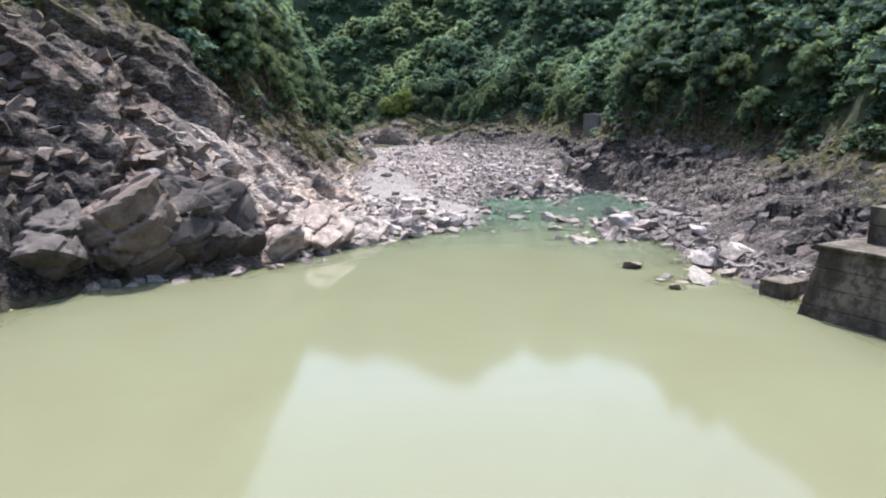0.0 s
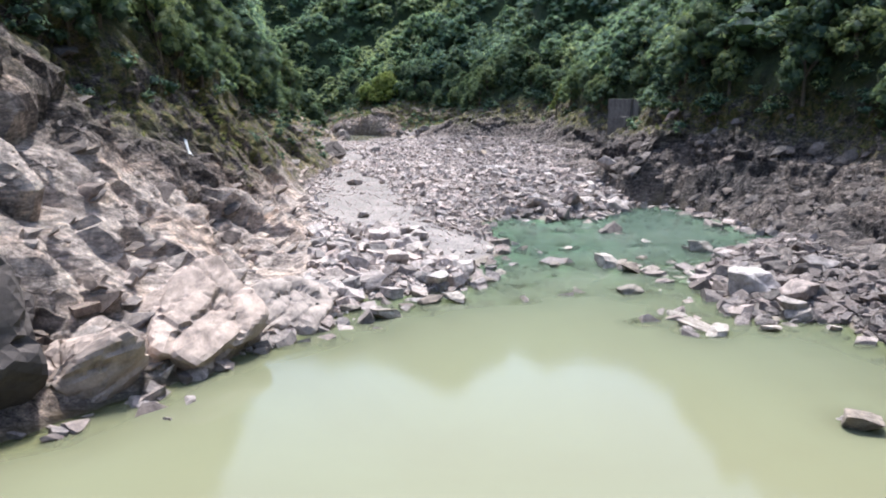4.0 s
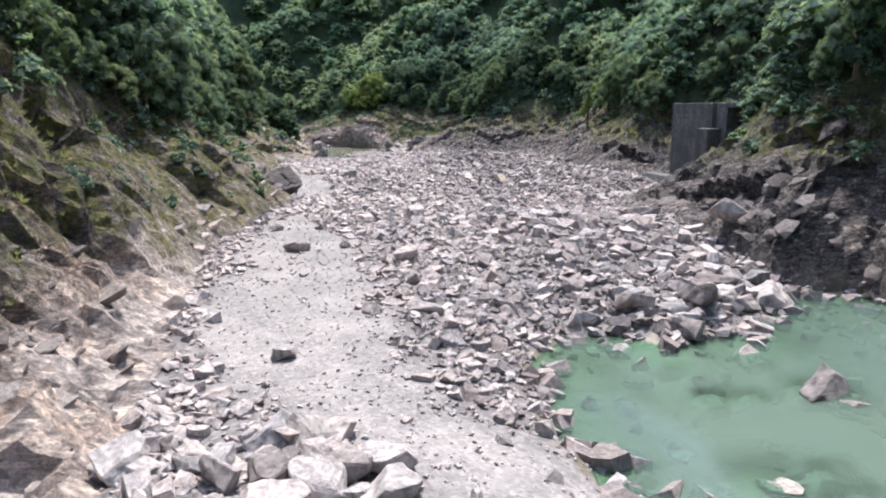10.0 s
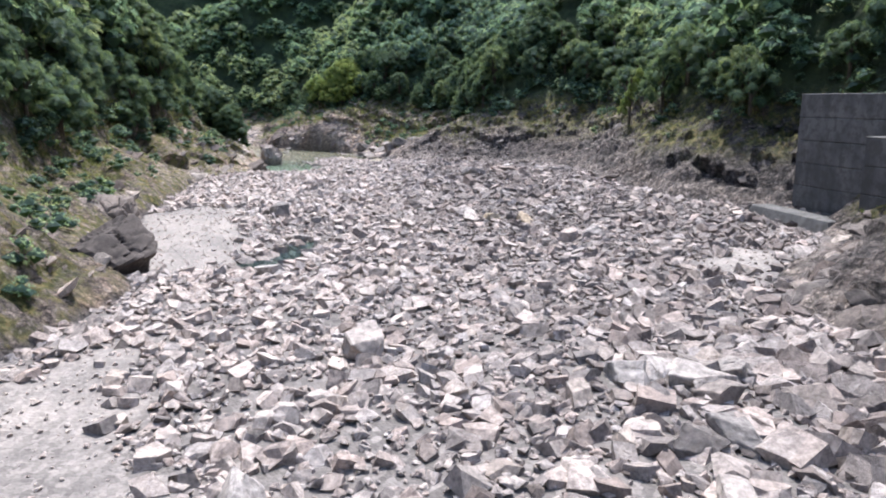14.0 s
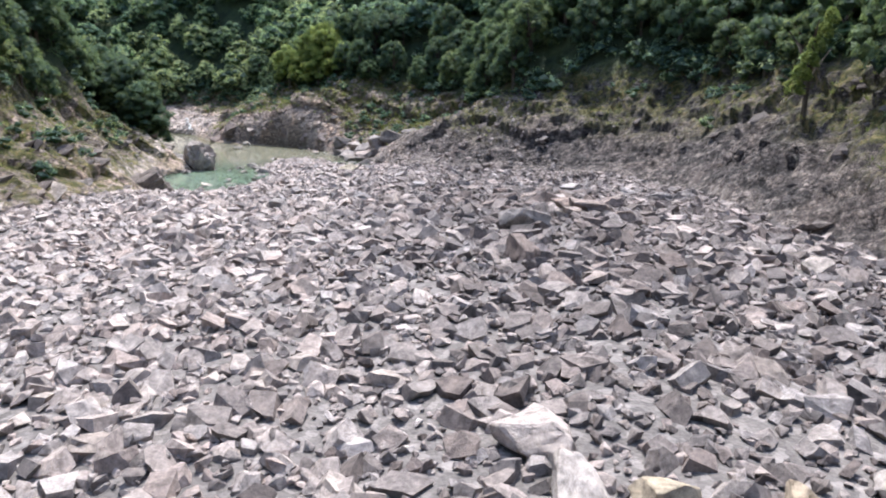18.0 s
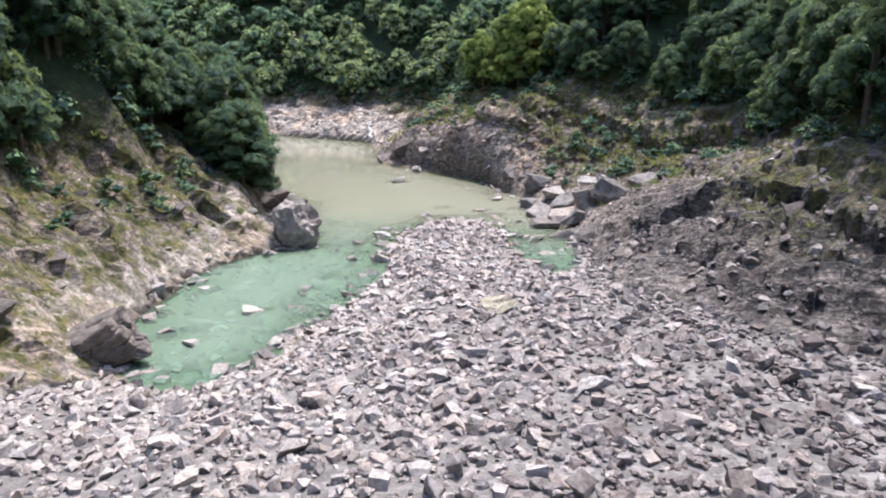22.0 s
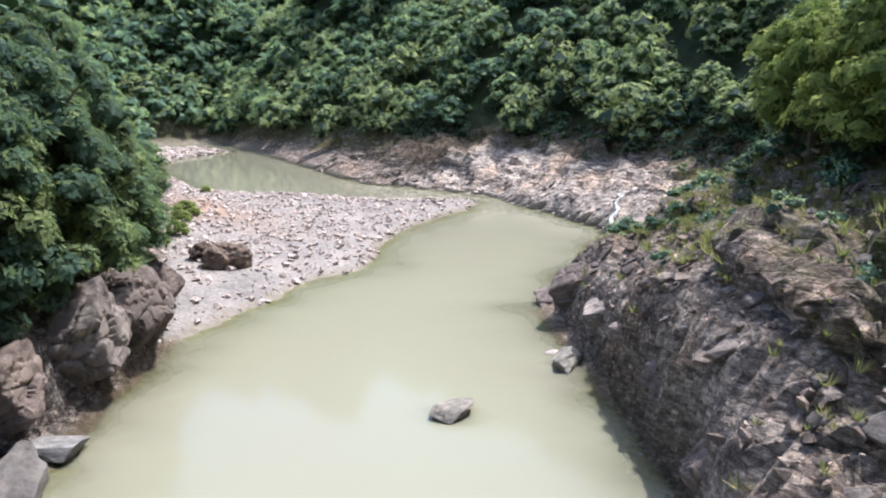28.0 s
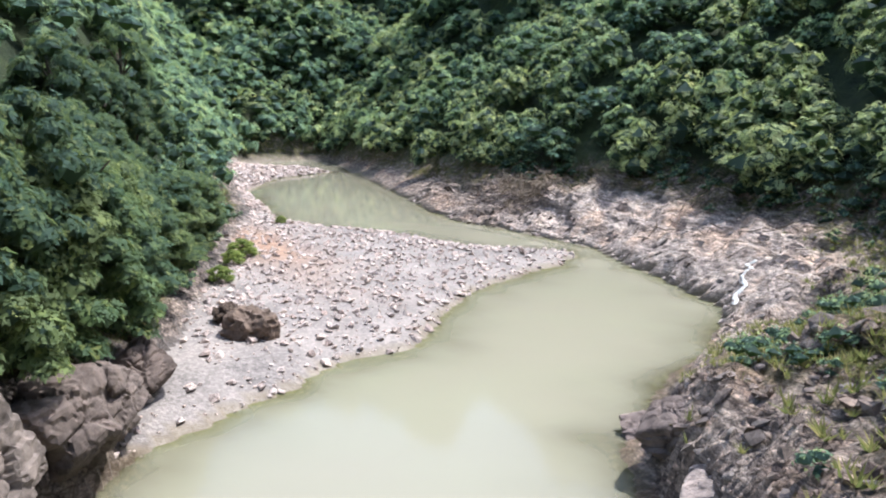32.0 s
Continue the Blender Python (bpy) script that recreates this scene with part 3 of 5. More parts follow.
def plan(x, y):
    """Height of the ground and what it is made of, at arrays of places."""
    wob = 0.9 * fbm(x, y, 5.0, 3, 50)
    wx, wy = x + wob, y + 0.9 * fbm(x, y, 5.0, 3, 57)
    d, (width, high, curve) = edge_distance(wx, wy, BANKS)
    dl, _ = edge_distance(x, y, LEFT_BANK, False)
    dr, _ = edge_distance(x, y, RIGHT_BANK, False)
    floor = inside(wx, wy, [r[:2] for r in BANKS])
    # the floor: pools sunk into rubble and gravel
    s_pool, _ = edge_distance(wx, wy, POOL)
    s_riv, _ = edge_distance(wx, wy, RIVER_ALL)
    s_pond, _ = edge_distance(x, y, POND)
    in_pool, in_riv, in_pond = inside(wx, wy, POOL), inside(wx, wy, RIVER_ALL), inside(x, y, POND)
    shore = np.minimum(s_pool, s_riv)
    wet_in = in_pool | in_riv
    top = np.interp(y, [80, 100, 125, 155, 190, 225, 255, 280, 300, 330, 400], [1.2, 1.5, 1.9, 2.7, 2.6, 2.9, 2.4, 2.0, 1.0, 1.5, 1.4])
    top = top + 0.8 * bump_at(x, y, 18, 148, 9, 14) + 1.2 * bump_at(x, y, 12, 225, 14, 25) - 0.6 * bump_at(x, y, -10, 128, 6, 22)
    top = top + 0.5 * fbm(x, y, 9.0, 3, 60)
    land = 0.05 + top * (1 - np.exp(-shore * 0.22))
    land = np.where(s_pond < 6, np.minimum(land, POND_LEVEL + 0.12 + 0.22 * s_pond), land)
    bed = -np.minimum(2.2, 0.08 + shore * 0.16)
    bed = np.maximum(bed, -2.2 + 1.4 * smooth(y, 252, 262) * (1 - smooth(y, 300, 320)) + 0.9 * smooth(y, 90, 105) * (1 - smooth(y, 200, 210)))
    for sx, sy, r in SHOALS:
        bed = np.maximum(bed, -2.2 + 1.95 * bump_at(x, y, sx, sy, r, r))
    for sx, sy, r in SUNK:
        bed = np.maximum(bed, -2.2 + 2.16 * bump_at(x, y, sx, sy, r * 1.6, r * 1.1))
    bed = bed + 0.3 * fbm(x, y, 3.0, 3, 64)
    bed = np.minimum(bed, -0.08)
    zf = np.where(wet_in, bed, np.where(in_pond, POND_LEVEL - 0.15 - 0.3 * np.minimum(s_pond, 2), land))
    # the banks: bare rock up to the tree line, then wooded slopes
    t = np.clip(d / width, 0, 1)
    left = dl < dr
    toe = np.where(wet_in, 0.0, np.minimum(land, 3.5) * np.exp(-d / 6))
    power = np.maximum(curve + 0.22 * fbm(x, y, 22.0, 2, 71), 0.28)
    rock = high * t ** power
    over = np.maximum(d - width, 0)
    steep = np.where(left, 1.45 + 0.85 * smooth(y, 98, 116) * (1 - smooth(y, 288, 308)), 1.05 + 0.8 * (1 - smooth(y, 195, 225)))
    rise = np.where(over * steep < 34, over * steep, 34 + (over - 34 / steep) * np.where(left, 0.82, 0.74))
    rise = rise * (1 + 0.42 * fbm(x, y, 55.0, 3, 80)) + 3.0 * fbm(x, y, 18.0, 2, 85) * smooth(over, 2, 10)
    rise = rise * (1 + 0.3 * np.cos(0.085 * (y - 0.35 * x) + 1.5 * fbm(x, y, 90.0, 2, 88)) * smooth(over, 8, 40))
    rise = rise * (1 - 0.24 * smooth(y, 300, 380) * smooth(x, 15, 60) * (1 - 0.6 * bump_at(x, y, 40, 600, 55, 120)))
    rise = rise + 26 * bump_at(x, y, 40, 600, 55, 120)
    rise = np.where(rise > 190, 190 + (rise - 190) * 0.25, rise)
    zb = rock + rise + toe
    z = np.where(floor, zf, zb)
    kinds = dict(floor=floor, d=d, t=t, over=over, left=left, wet=wet_in | in_pond, shore=np.minimum(shore, s_pond), width=width)
    return z, kinds


SAND = [(-8, 114), (-13, 119), (-17, 142), (-18, 158), (-12.5, 162), (-5.5, 148), (-3.5, 130), (0.5, 114.5), (7.5, 114), (9, 106), (6, 96.5), (1.5, 96.5), (-1, 106)]
SAND_UP = [(-28, 200), (-25, 210), (-17.5, 208), (-14, 197), (-12.8, 188), (-12.5, 179), (-17, 174), (-26, 186)]
SAND_RIGHT = [(19.5, 177.5), (25, 185), (31, 181), (22, 168.5)]


def rubble_weight(x, y, k, sandy=0.015):
    """How thickly stones lie: 1 on the debris, little on the sandy patches and bare gravel."""
    w = np.where(k["floor"] & ~k["wet"], 1.0, 0.0)
    xx, yy = x + 1.3 * fbm(x, y, 3.5, 2, 200), y + 1.3 * fbm(x, y, 3.5, 2, 210)
    for patch in (SAND, SAND_UP, SAND_RIGHT):
        d, _ = edge_distance(xx, yy, patch)
        d = np.where(inside(xx, yy, patch), d, -d) + 1.6 * fbm(x, y, 2.6, 2, 220)
        w = w * (1 - (1 - sandy) * smooth(d, -0.6, 2.2))
    return w * np.clip(1 - 0.9 * bump_at(x, y, -62, 324, 10, 5), 0.06, 1)


def spaced(*runs):
    out = [runs[0][0]]
    for a, b, step in runs:
        n = max(1, int(round((b - a) / step)))
        out += list(np.linspace(a, b, n + 1)[1:])
    return np.array(out)


gx = spaced((-900, -400, 50), (-400, -200, 12), (-200, -110, 2.5), (-110, -48, 0.8), (-48, 48, 0.53), (48, 70, 1.2), (70, 140, 5), (140, 400, 20), (400, 900, 60))
gy = spaced((-600, -100, 50), (-100, 30, 10), (30, 45, 1.5), (45, 130, 0.53), (130, 300, 0.65), (300, 350, 0.5), (350, 395, 0.75), (395, 430, 2), (430, 560, 6), (560, 900, 30), (900, 1300, 80))
NX, NY = len(gx), len(gy)
X, Y = [a.ravel() for a in np.meshgrid(gx, gy)]
Z, K = plan(X, Y)
bare = (~K["floor"]).astype(float) * (1 - smooth(K["over"], 0.5, 4.0)) * smooth(K["d"], 0.0, 1.2)
veg = fbm(X, Y, 9.0, 3, 90) * 0.35
green_up = np.where(K["left"], 0.15 * smooth(Y, 105, 120) + 0.62 * smooth(Y, 124, 142), 0.12 * smooth(Y, 140, 160) + 0.3 * smooth(Y, 296, 310) * smooth(X, -48, -40)) * (1 - smooth(-X, 40, 52))
grassy = np.clip(smooth(K["t"] + veg + green_up, 0.55, 0.95), 0, 1) * (~K["floor"])
zone_l = K["left"] * smooth(Y, 66, 84) * (1 - smooth(Y, 296, 312)) * (1 - 0.85 * smooth(Y, 128, 150) * (1 - smooth(Y, 250, 262)))
wash_top = np.where(K["left"], 0.42 + 0.25 * bump_at(X, Y, -8, 90, 22, 16), 0.16 + 0.65 * smooth(Y, 350, 362) * smooth(-X, 42, 52) * (1 - smooth(-X, 96, 112))) + 0.18 * fbm(X, Y, 7.0, 3, 95)
washed = smooth(wash_top - K["t"], 0.0, 0.15) * np.where(K["left"], zone_l, 0.08 + 0.27 * smooth(Y, 150, 170) + 0.5 * smooth(Y, 350, 362) * smooth(-X, 42, 52) * (1 - smooth(-X, 96, 112))) * (~K["floor"])
wet_rim = np.where(Z < 0.28, 1.0, 0) + 0.0
wet_rim = np.where((K["shore"] < 1.2) & (Y > 178) & (Y < 197) & (X < -5) & (X > -15) & (Z < POND_LEVEL + 0.2), 1.0, wet_rim)
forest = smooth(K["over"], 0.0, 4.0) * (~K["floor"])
rubbly = np.where(K["floor"], rubble_weight(X, Y, K), 0.0) * (X > -40)
earth = np.clip(1.2 * bump_at(X, Y, -104, 341, 24, 5) + 0.3 * fbm(X, Y, 4.0, 3, 97), 0, 1) * bump_at(X, Y, -104, 341, 30, 9) * K["floor"]
washed = np.maximum(washed, bump_at(X, Y, -39, 305, 4.5, 4.5) * (~K["floor"]))
# where gravel gives way to rock at the foot of the banks by the bend, and where the rock is brown with earth
d_left, _ = edge_distance(X, Y, LEFT_UPPER[2:6], False)
d_right, _ = edge_distance(X, Y, RIGHT_UPPER[8:16], False)
gravelly = K["floor"] * (1 - np.maximum(1 - smooth(d_left, 1.5, 3.0), 1 - smooth(d_right, 2.5, 4.0)) * smooth(Y, 292, 300))
brown = np.where(K["left"], (0.75 * smooth(Y, 45, 66) + 0.05 * smooth(Y, 108, 135)) * (1 - smooth(Y, 286, 298)), 0.9 * smooth(Y, 296, 312))
brown = np.clip(brown + 0.35 * fbm(X, Y, 8.0, 3, 98) * (brown > 0.02), 0, 1)
# right bank: rock darkened to put its shade into the colour; left: dark rock
dark_shaded_rock = np.clip((~K["left"]) * (~K["floor"]) * (0.95 - 0.2 * smooth(Y, 104, 124) - 0.75 * smooth(Y, 284, 302)) * (0.85 + 0.5 * fbm(X, Y, 9.0, 3, 99)), 0, 1)
dark_shaded_rock = np.clip(dark_shaded_rock + K["left"] * (~K["floor"]) * 0.5 * smooth(Y, 118, 132) * (1 - smooth(Y, 205, 225)) * (0.7 + 0.9 * fbm(X, Y, 6.0, 3, 105)), 0, 1)
dark_shaded_rock = np.clip(dark_shaded_rock + K["left"] * (~K["floor"]) * 0.9 * (1 - smooth(Y, 66, 84)) * (0.75 + 0.9 * fbm(X, Y, 7.0, 3, 103)), 0, 1)
dark_shaded_rock = np.clip(dark_shaded_rock + K["left"] * (~K["floor"]) * 0.65 * smooth(K["t"] + 0.2 * fbm(X, Y, 8.0, 3, 101), 0.42, 0.7) * (1 - smooth(Y, 125, 150)), 0, 1)
grassy = np.clip(grassy + 0.9 * bump_at(X, Y, 2, 321, 6, 9) + 0.5 * bump_at(X, Y, -16, 334, 9, 8) * (K["d"] > 3) * (~K["floor"]), 0, 1)
# normals of the smooth ground, then the broken rock laid along them
Zg = Z.reshape(NY, NX)
dzdy, dzdx = np.gradient(Zg, gy, gx)
Nrm = np.stack([-dzdx.ravel(), -dzdy.ravel(), np.ones(NX * NY)], 1)
Nrm /= np.linalg.norm(Nrm, axis=1, keepdims=True)
P = np.stack([X, Y, Z], 1)
sel = np.where((bare > 0.02) & (X > -230) & (X < 75) & (Y > 30) & (Y < 440))[0]
q = P[sel]
dip = np.array(Euler((radians(34), radians(-32), radians(25))).to_matrix())
qr = q @ dip.T * np.array([0.6, 1.0, 1.8])
disp = np.zeros(len(sel))
small = np.zeros(len(sel))
for size, amp, seed in ((12.0, 3.0, 11), (5.0, 1.3, 21), (2.2, 0.62, 31), (1.15, 0.3, 37)):
    v, tl, crack = blocks(qr / size, seed)
    step = amp * (v * 1.15 + tl * 0.8) - amp * 0.3 * np.exp(-crack / 0.06)
    if size > 3:
        disp += step
    else:
        small += step
disp += 0.8 * fbm(q[:, 0], q[:, 1], 12.0, 3, 41, q[:, 2])
edge = smooth(K["d"][sel], 0.0, 5.5)
calm = (~K["left"][sel]) * np.maximum(smooth(q[:, 1], 200, 222) * smooth(-q[:, 1], -318, -300), 0.8 * (1 - smooth(q[:, 1], 122, 134)))
calm = np.maximum(calm, 0.7 * (~K["left"][sel]) * smooth(q[:, 1], 152, 160))
still = K["left"][sel] * smooth(q[:, 1], 115, 135) * smooth(-q[:, 1], -305, -290)
cliff = K["left"][sel] * (1 - smooth(q[:, 1], 80, 100))
disp, small = disp * (1 - 0.6 * calm - 0.35 * still), small * (1 - 0.1 * calm - 0.45 * still - 0.45 * cliff)
push = (disp * (0.22 + 0.78 * edge) + small * (0.5 + 0.5 * edge)) * bare[sel]
P[sel] += Nrm[sel] * push[:, None]
fl = np.where(K["floor"] & (X > -140))[0]
P[fl, 2] += 0.05 * fbm(X[fl], Y[fl], 1.6, 3, 44) * (~K["wet"][fl])
Zd = P[:, 2].reshape(NY, NX)


def ground_z(x, y):
    """Height of the finished ground at arrays of places."""
    x, y = np.atleast_1d(x).astype(float), np.atleast_1d(y).astype(float)
    i = np.clip(np.searchsorted(gx, x) - 1, 0, NX - 2)
    j = np.clip(np.searchsorted(gy, y) - 1, 0, NY - 2)
    u, v = (x - gx[i]) / (gx[i + 1] - gx[i]), (y - gy[j]) / (gy[j + 1] - gy[j])
    return (Zd[j, i] * (1 - u) + Zd[j, i + 1] * u) * (1 - v) + (Zd[j + 1, i] * (1 - u) + Zd[j + 1, i + 1] * u) * v


jj, ii = [a.ravel() for a in np.meshgrid(np.arange(NY - 1), np.arange(NX - 1), indexing="ij")]
quads = np.stack([jj * NX + ii, jj * NX + ii + 1, (jj + 1) * NX + ii + 1, (jj + 1) * NX + ii], 1)
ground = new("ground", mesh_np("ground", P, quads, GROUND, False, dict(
    washed=washed, grassy=grassy, floor=gravelly, brown=brown, dark_shaded_rock=dark_shaded_rock, forest=forest, wet=wet_rim, earth=earth, rubbly=rubbly)))
tagged(ground, "fractured grey-brown rock banks, pale gravel bed and wooded slopes of a gorge", "ground", kind="structure")


def water_sheet(name, x0, x1, y0, y1, step, level, label, silt=1.0, mat=WATER):
    # a grid laid over the water, kept where the bed lies below it
    wxs, wys = np.arange(x0, x1 + step, step), np.arange(y0, y1 + step, step)
    wx, wy = [a.ravel() for a in np.meshgrid(wxs, wys)]
    depth = level - plan(wx, wy)[0]
    n = len(wxs)
    jj, ii = [a.ravel() for a in np.meshgrid(np.arange(len(wys) - 1), np.arange(n - 1), indexing="ij")]
    f = np.stack([jj * n + ii, jj * n + ii + 1, (jj + 1) * n + ii + 1, (jj + 1) * n + ii], 1)
    f = f[(depth[f].max(1) > -0.8)]
    used, inv = np.unique(f, return_inverse=True)
    wx, wy, depth, f = wx[used], wy[used], np.maximum(depth[used], 0), inv.reshape(f.shape)
    jade = smooth(wy, 84, 118) * (1 - smooth(wy, 285, 312)) + 0.25 * smooth(wy, 60, 84) * (1 - smooth(wy, 84, 118))
    jade = np.clip(jade + 0.25 * fbm(wx, wy, 25.0, 2, 120) * (jade > 0.02), 0, 1)
    murk = 0.08 + 0.92 * (1 - np.exp(-depth / (0.32 + 0.75 * jade)))
    ob = new(name, mesh_np(name, np.stack([wx, wy, np.full(len(wx), level)], 1), f, mat, True, dict(jade=jade, cream=smooth(wy, 200, 256), murk=murk * silt)))
    return tagged(ob, label, "water", kind="structure")


water_sheet("water", -340, 64, -124, 450, 0.95, 0.0, "still silty water, cream to pale jade green")
water_sheet("water", -15, -5, 180, 196, 0.5, POND_LEVEL, "small clear teal pond among the rubble", 0.75, POND_WATER)

# ---- concrete works ----
def slab(bm, x0, y0, z0, x1, y1, z1, batter=0.0, worn=0.05, foot=None):
    """A block with battered sides and worn edges. foot: the level from which the batter starts."""
    foot = z0 if foot is None else foot
    vs = [bm.verts.new((x, y, zz)) for zz, i in ((z0, batter * (z0 - foot)), (z1, batter * (z1 - foot))) for x, y in ((x0 + i, y0 + i), (x1 - i, y0 + i), (x1 - i, y1 - i), (x0 + i, y1 - i))]
    for f in ((3, 2, 1, 0), (4, 5, 6, 7), (0, 1, 5, 4), (1, 2, 6, 5), (2, 3, 7, 6), (3, 0, 4, 7)):
        bm.faces.new([vs[i] for i in f])
    bmesh.ops.bevel(bm, geom=bm.edges[:], offset=worn, segments=1, affect="EDGES")
    return bm


def courses(name, x0, y0, z0, x1, y1, z1, batter, lift, parent, mat=CONCRETE):
    """A wall cast in lifts: a core, and on it one course above the other with a recessed joint between."""
    core = part(name, slab(bmesh.new(), x0 + 0.07, y0 + 0.07, z0, x1 - 0.07, y1 - 0.07, z1 - 0.08, batter), mat, parent)
    n = max(1, int(round((z1 - z0) / lift)))
    for k in range(n):
        a, b = z0 + (z1 - z0) * k / n, z0 + (z1 - z0) * (k + 1) / n - (0.05 if k < n - 1 else 0)
        part("course", slab(bmesh.new(), x0, y0, a, x1, y1, b, batter, 0.05, z0), mat, core)


def placed(name, x, y, z, turn, label, category, group=""):
    ob = new(name)
    ob.matrix_world = pose(x, y, z, 0, 0, turn)
    return tagged(ob, label, category, group)


# the ruined pier by the pool
pier = placed("concrete_pier", 27.0, 53.6, 0, -61, "stained battered concrete pier cast in lifts, standing in the pool", "pier")
courses("body", 0, 0, -2.0, 17, 9, 5.3, 0.16, 1.45, pier)
part("cap", slab(bmesh.new(), 0.9, 0.9, 5.29, 16.1, 8.1, 5.55), CONCRETE, pier, "pale worn concrete cap")
courses("upper_wall", 2.6, 4.6, 5.54, 15.5, 7.4, 8.4, 0.0, 1.45, pier)
footing = placed("concrete_footing", 27.9, 57.6, 0, -61, "low concrete block at the foot of the pier", "block")
part("body", slab(bmesh.new(), -2.2, 0.3, -1.0, 0.3, 3.5, 1.35, 0.02), CONCRETE, footing)

# the old intake on the right bank
intake = placed("intake_structure", 38.4, 198.2, 0, -81, "tall weathered concrete intake wall with a deep dark gate opening", "intake structure")
courses("wall", 0.0, 0.0, 1.5, 11.3, 7.0, 14.5, 0.0, 2.2, intake, INTAKE_CONCRETE)
courses("gate_wall", 12.0, 0.25, 1.5, 14.6, 7.0, 14.5, 0.0, 2.2, intake, INTAKE_CONCRETE)
courses("rear_wall", 14.6, 6.0, 1.5, 27.0, 7.0, 14.5, 0.0, 2.2, intake, INTAKE_CONCRETE)
part("top_slab", slab(bmesh.new(), 14.55, 0.3, 13.9, 27.0, 6.1, 14.6), INTAKE_CONCRETE, intake)
courses("buttress", 10.6, -1.8, 1.5, 13.4, 0.3, 11.0, 0.0, 2.2, intake, INTAKE_CONCRETE)
part("gate_slot", slab(bmesh.new(), 11.25, 0.9, 1.5, 12.05, 6.6, 14.3), STEEL, intake, "dark recessed gate slot")
part("apron", slab(bmesh.new(), -3.0, -4.2, 0.5, 10.0, 0.1, 3.6, 0.35), INTAKE_CONCRETE, intake, "sloping concrete apron at the foot")


# ---- stones ----
def hull_stone(seed, n=13, flat=0.7, long=1.25):
    """An angular broken stone, about 1 across: the hull of a few random places."""
    r = np.random.default_rng(seed)
    up = 1 - (2 * np.arange(n) + 1) / n
    ang = 2.39996 * np.arange(n) + r.uniform(0, 6.28)
    p = np.stack([np.sqrt(1 - up ** 2) * np.cos(ang), np.sqrt(1 - up ** 2) * np.sin(ang), up], 1) + r.normal(0, 0.3, (n, 3))
    p /= np.linalg.norm(p, axis=1, keepdims=True) ** 0.8
    p *= (0.42 + 0.13 * r.random((n, 1)))
    p *= np.array([long, 1.0, flat])
    p[:, 2] = np.clip(p[:, 2], -0.34 * flat, 0.42 * flat * (0.8 + 0.4 * r.random()))
    bm = bmesh.new()
    for v in p:
        bm.verts.new(v)
    res = bmesh.ops.convex_hull(bm, input=bm.verts)
    bmesh.ops.delete(bm, geom=[g for g in res["geom_interior"] if isinstance(g, bmesh.types.BMVert)], context="VERTS")
    bmesh.ops.triangulate(bm, faces=bm.faces)
    bm.normal_update()
    return bm


def cut_stone(seed, cuts=6, flat=0.75, long=1.2):
    """A broken block about 1 across: a box split by a few planes."""
    r = np.random.default_rng(seed)
    bm = bmesh.new()
    bmesh.ops.create_cube(bm, size=1.0)
    bmesh.ops.rotate(bm, cent=(0, 0, 0), matrix=Euler(tuple(r.uniform(-0.35, 0.35, 3))).to_matrix(), verts=bm.verts)
    for k in range(cuts):
        n = r.normal(size=3)
        n[2] *= 0.8
        n = Vector(n).normalized()
        res = bmesh.ops.bisect_plane(bm, geom=bm.verts[:] + bm.edges[:] + bm.faces[:], plane_co=n * r.uniform(0.3, 0.46), plane_no=n, clear_outer=True)
        bmesh.ops.contextual_create(bm, geom=[g for g in res["geom_cut"] if isinstance(g, bmesh.types.BMEdge)])
    bmesh.ops.remove_doubles(bm, verts=bm.verts, dist=0.05)
    hull = bmesh.ops.convex_hull(bm, input=bm.verts)
    bmesh.ops.delete(bm, geom=[g for g in hull["geom_interior"] if isinstance(g, bmesh.types.BMVert)], context="VERTS")
    bmesh.ops.scale(bm, vec=(long * 1.05, 1.05, flat * 1.05), verts=bm.verts)
    bmesh.ops.dissolve_limit(bm, angle_limit=0.06, verts=bm.verts, edges=bm.edges)
    bm.normal_update()
    return bm


def split(bm):
    bmesh.ops.triangulate(bm, faces=bm.faces)
    return bm


def as_arrays(bm):
    bm.verts.index_update()
    v = np.array([tuple(w.co) for w in bm.verts])
    f = np.array([[w.index for w in g.verts] for g in bm.faces])
    bm.free()
    return v, f


def turns(a, b, c):
    """Rotation matrices from arrays of angles about z, then x, then y."""
    cz, sz, cx, sx, cy, sy = np.cos(a), np.sin(a), np.cos(b), np.sin(b), np.cos(c), np.sin(c)
    o, z = np.ones_like(cz), np.zeros_like(cz)
    rz = np.stack([cz, -sz, z, sz, cz, z, z, z, o], -1).reshape(-1, 3, 3)
    rx = np.stack([o, z, z, z, cx, -sx, z, sx, cx], -1).reshape(-1, 3, 3)
    ry = np.stack([cy, z, sy, z, o, z, -sy, z, cy], -1).reshape(-1, 3, 3)
    return rz @ rx @ ry


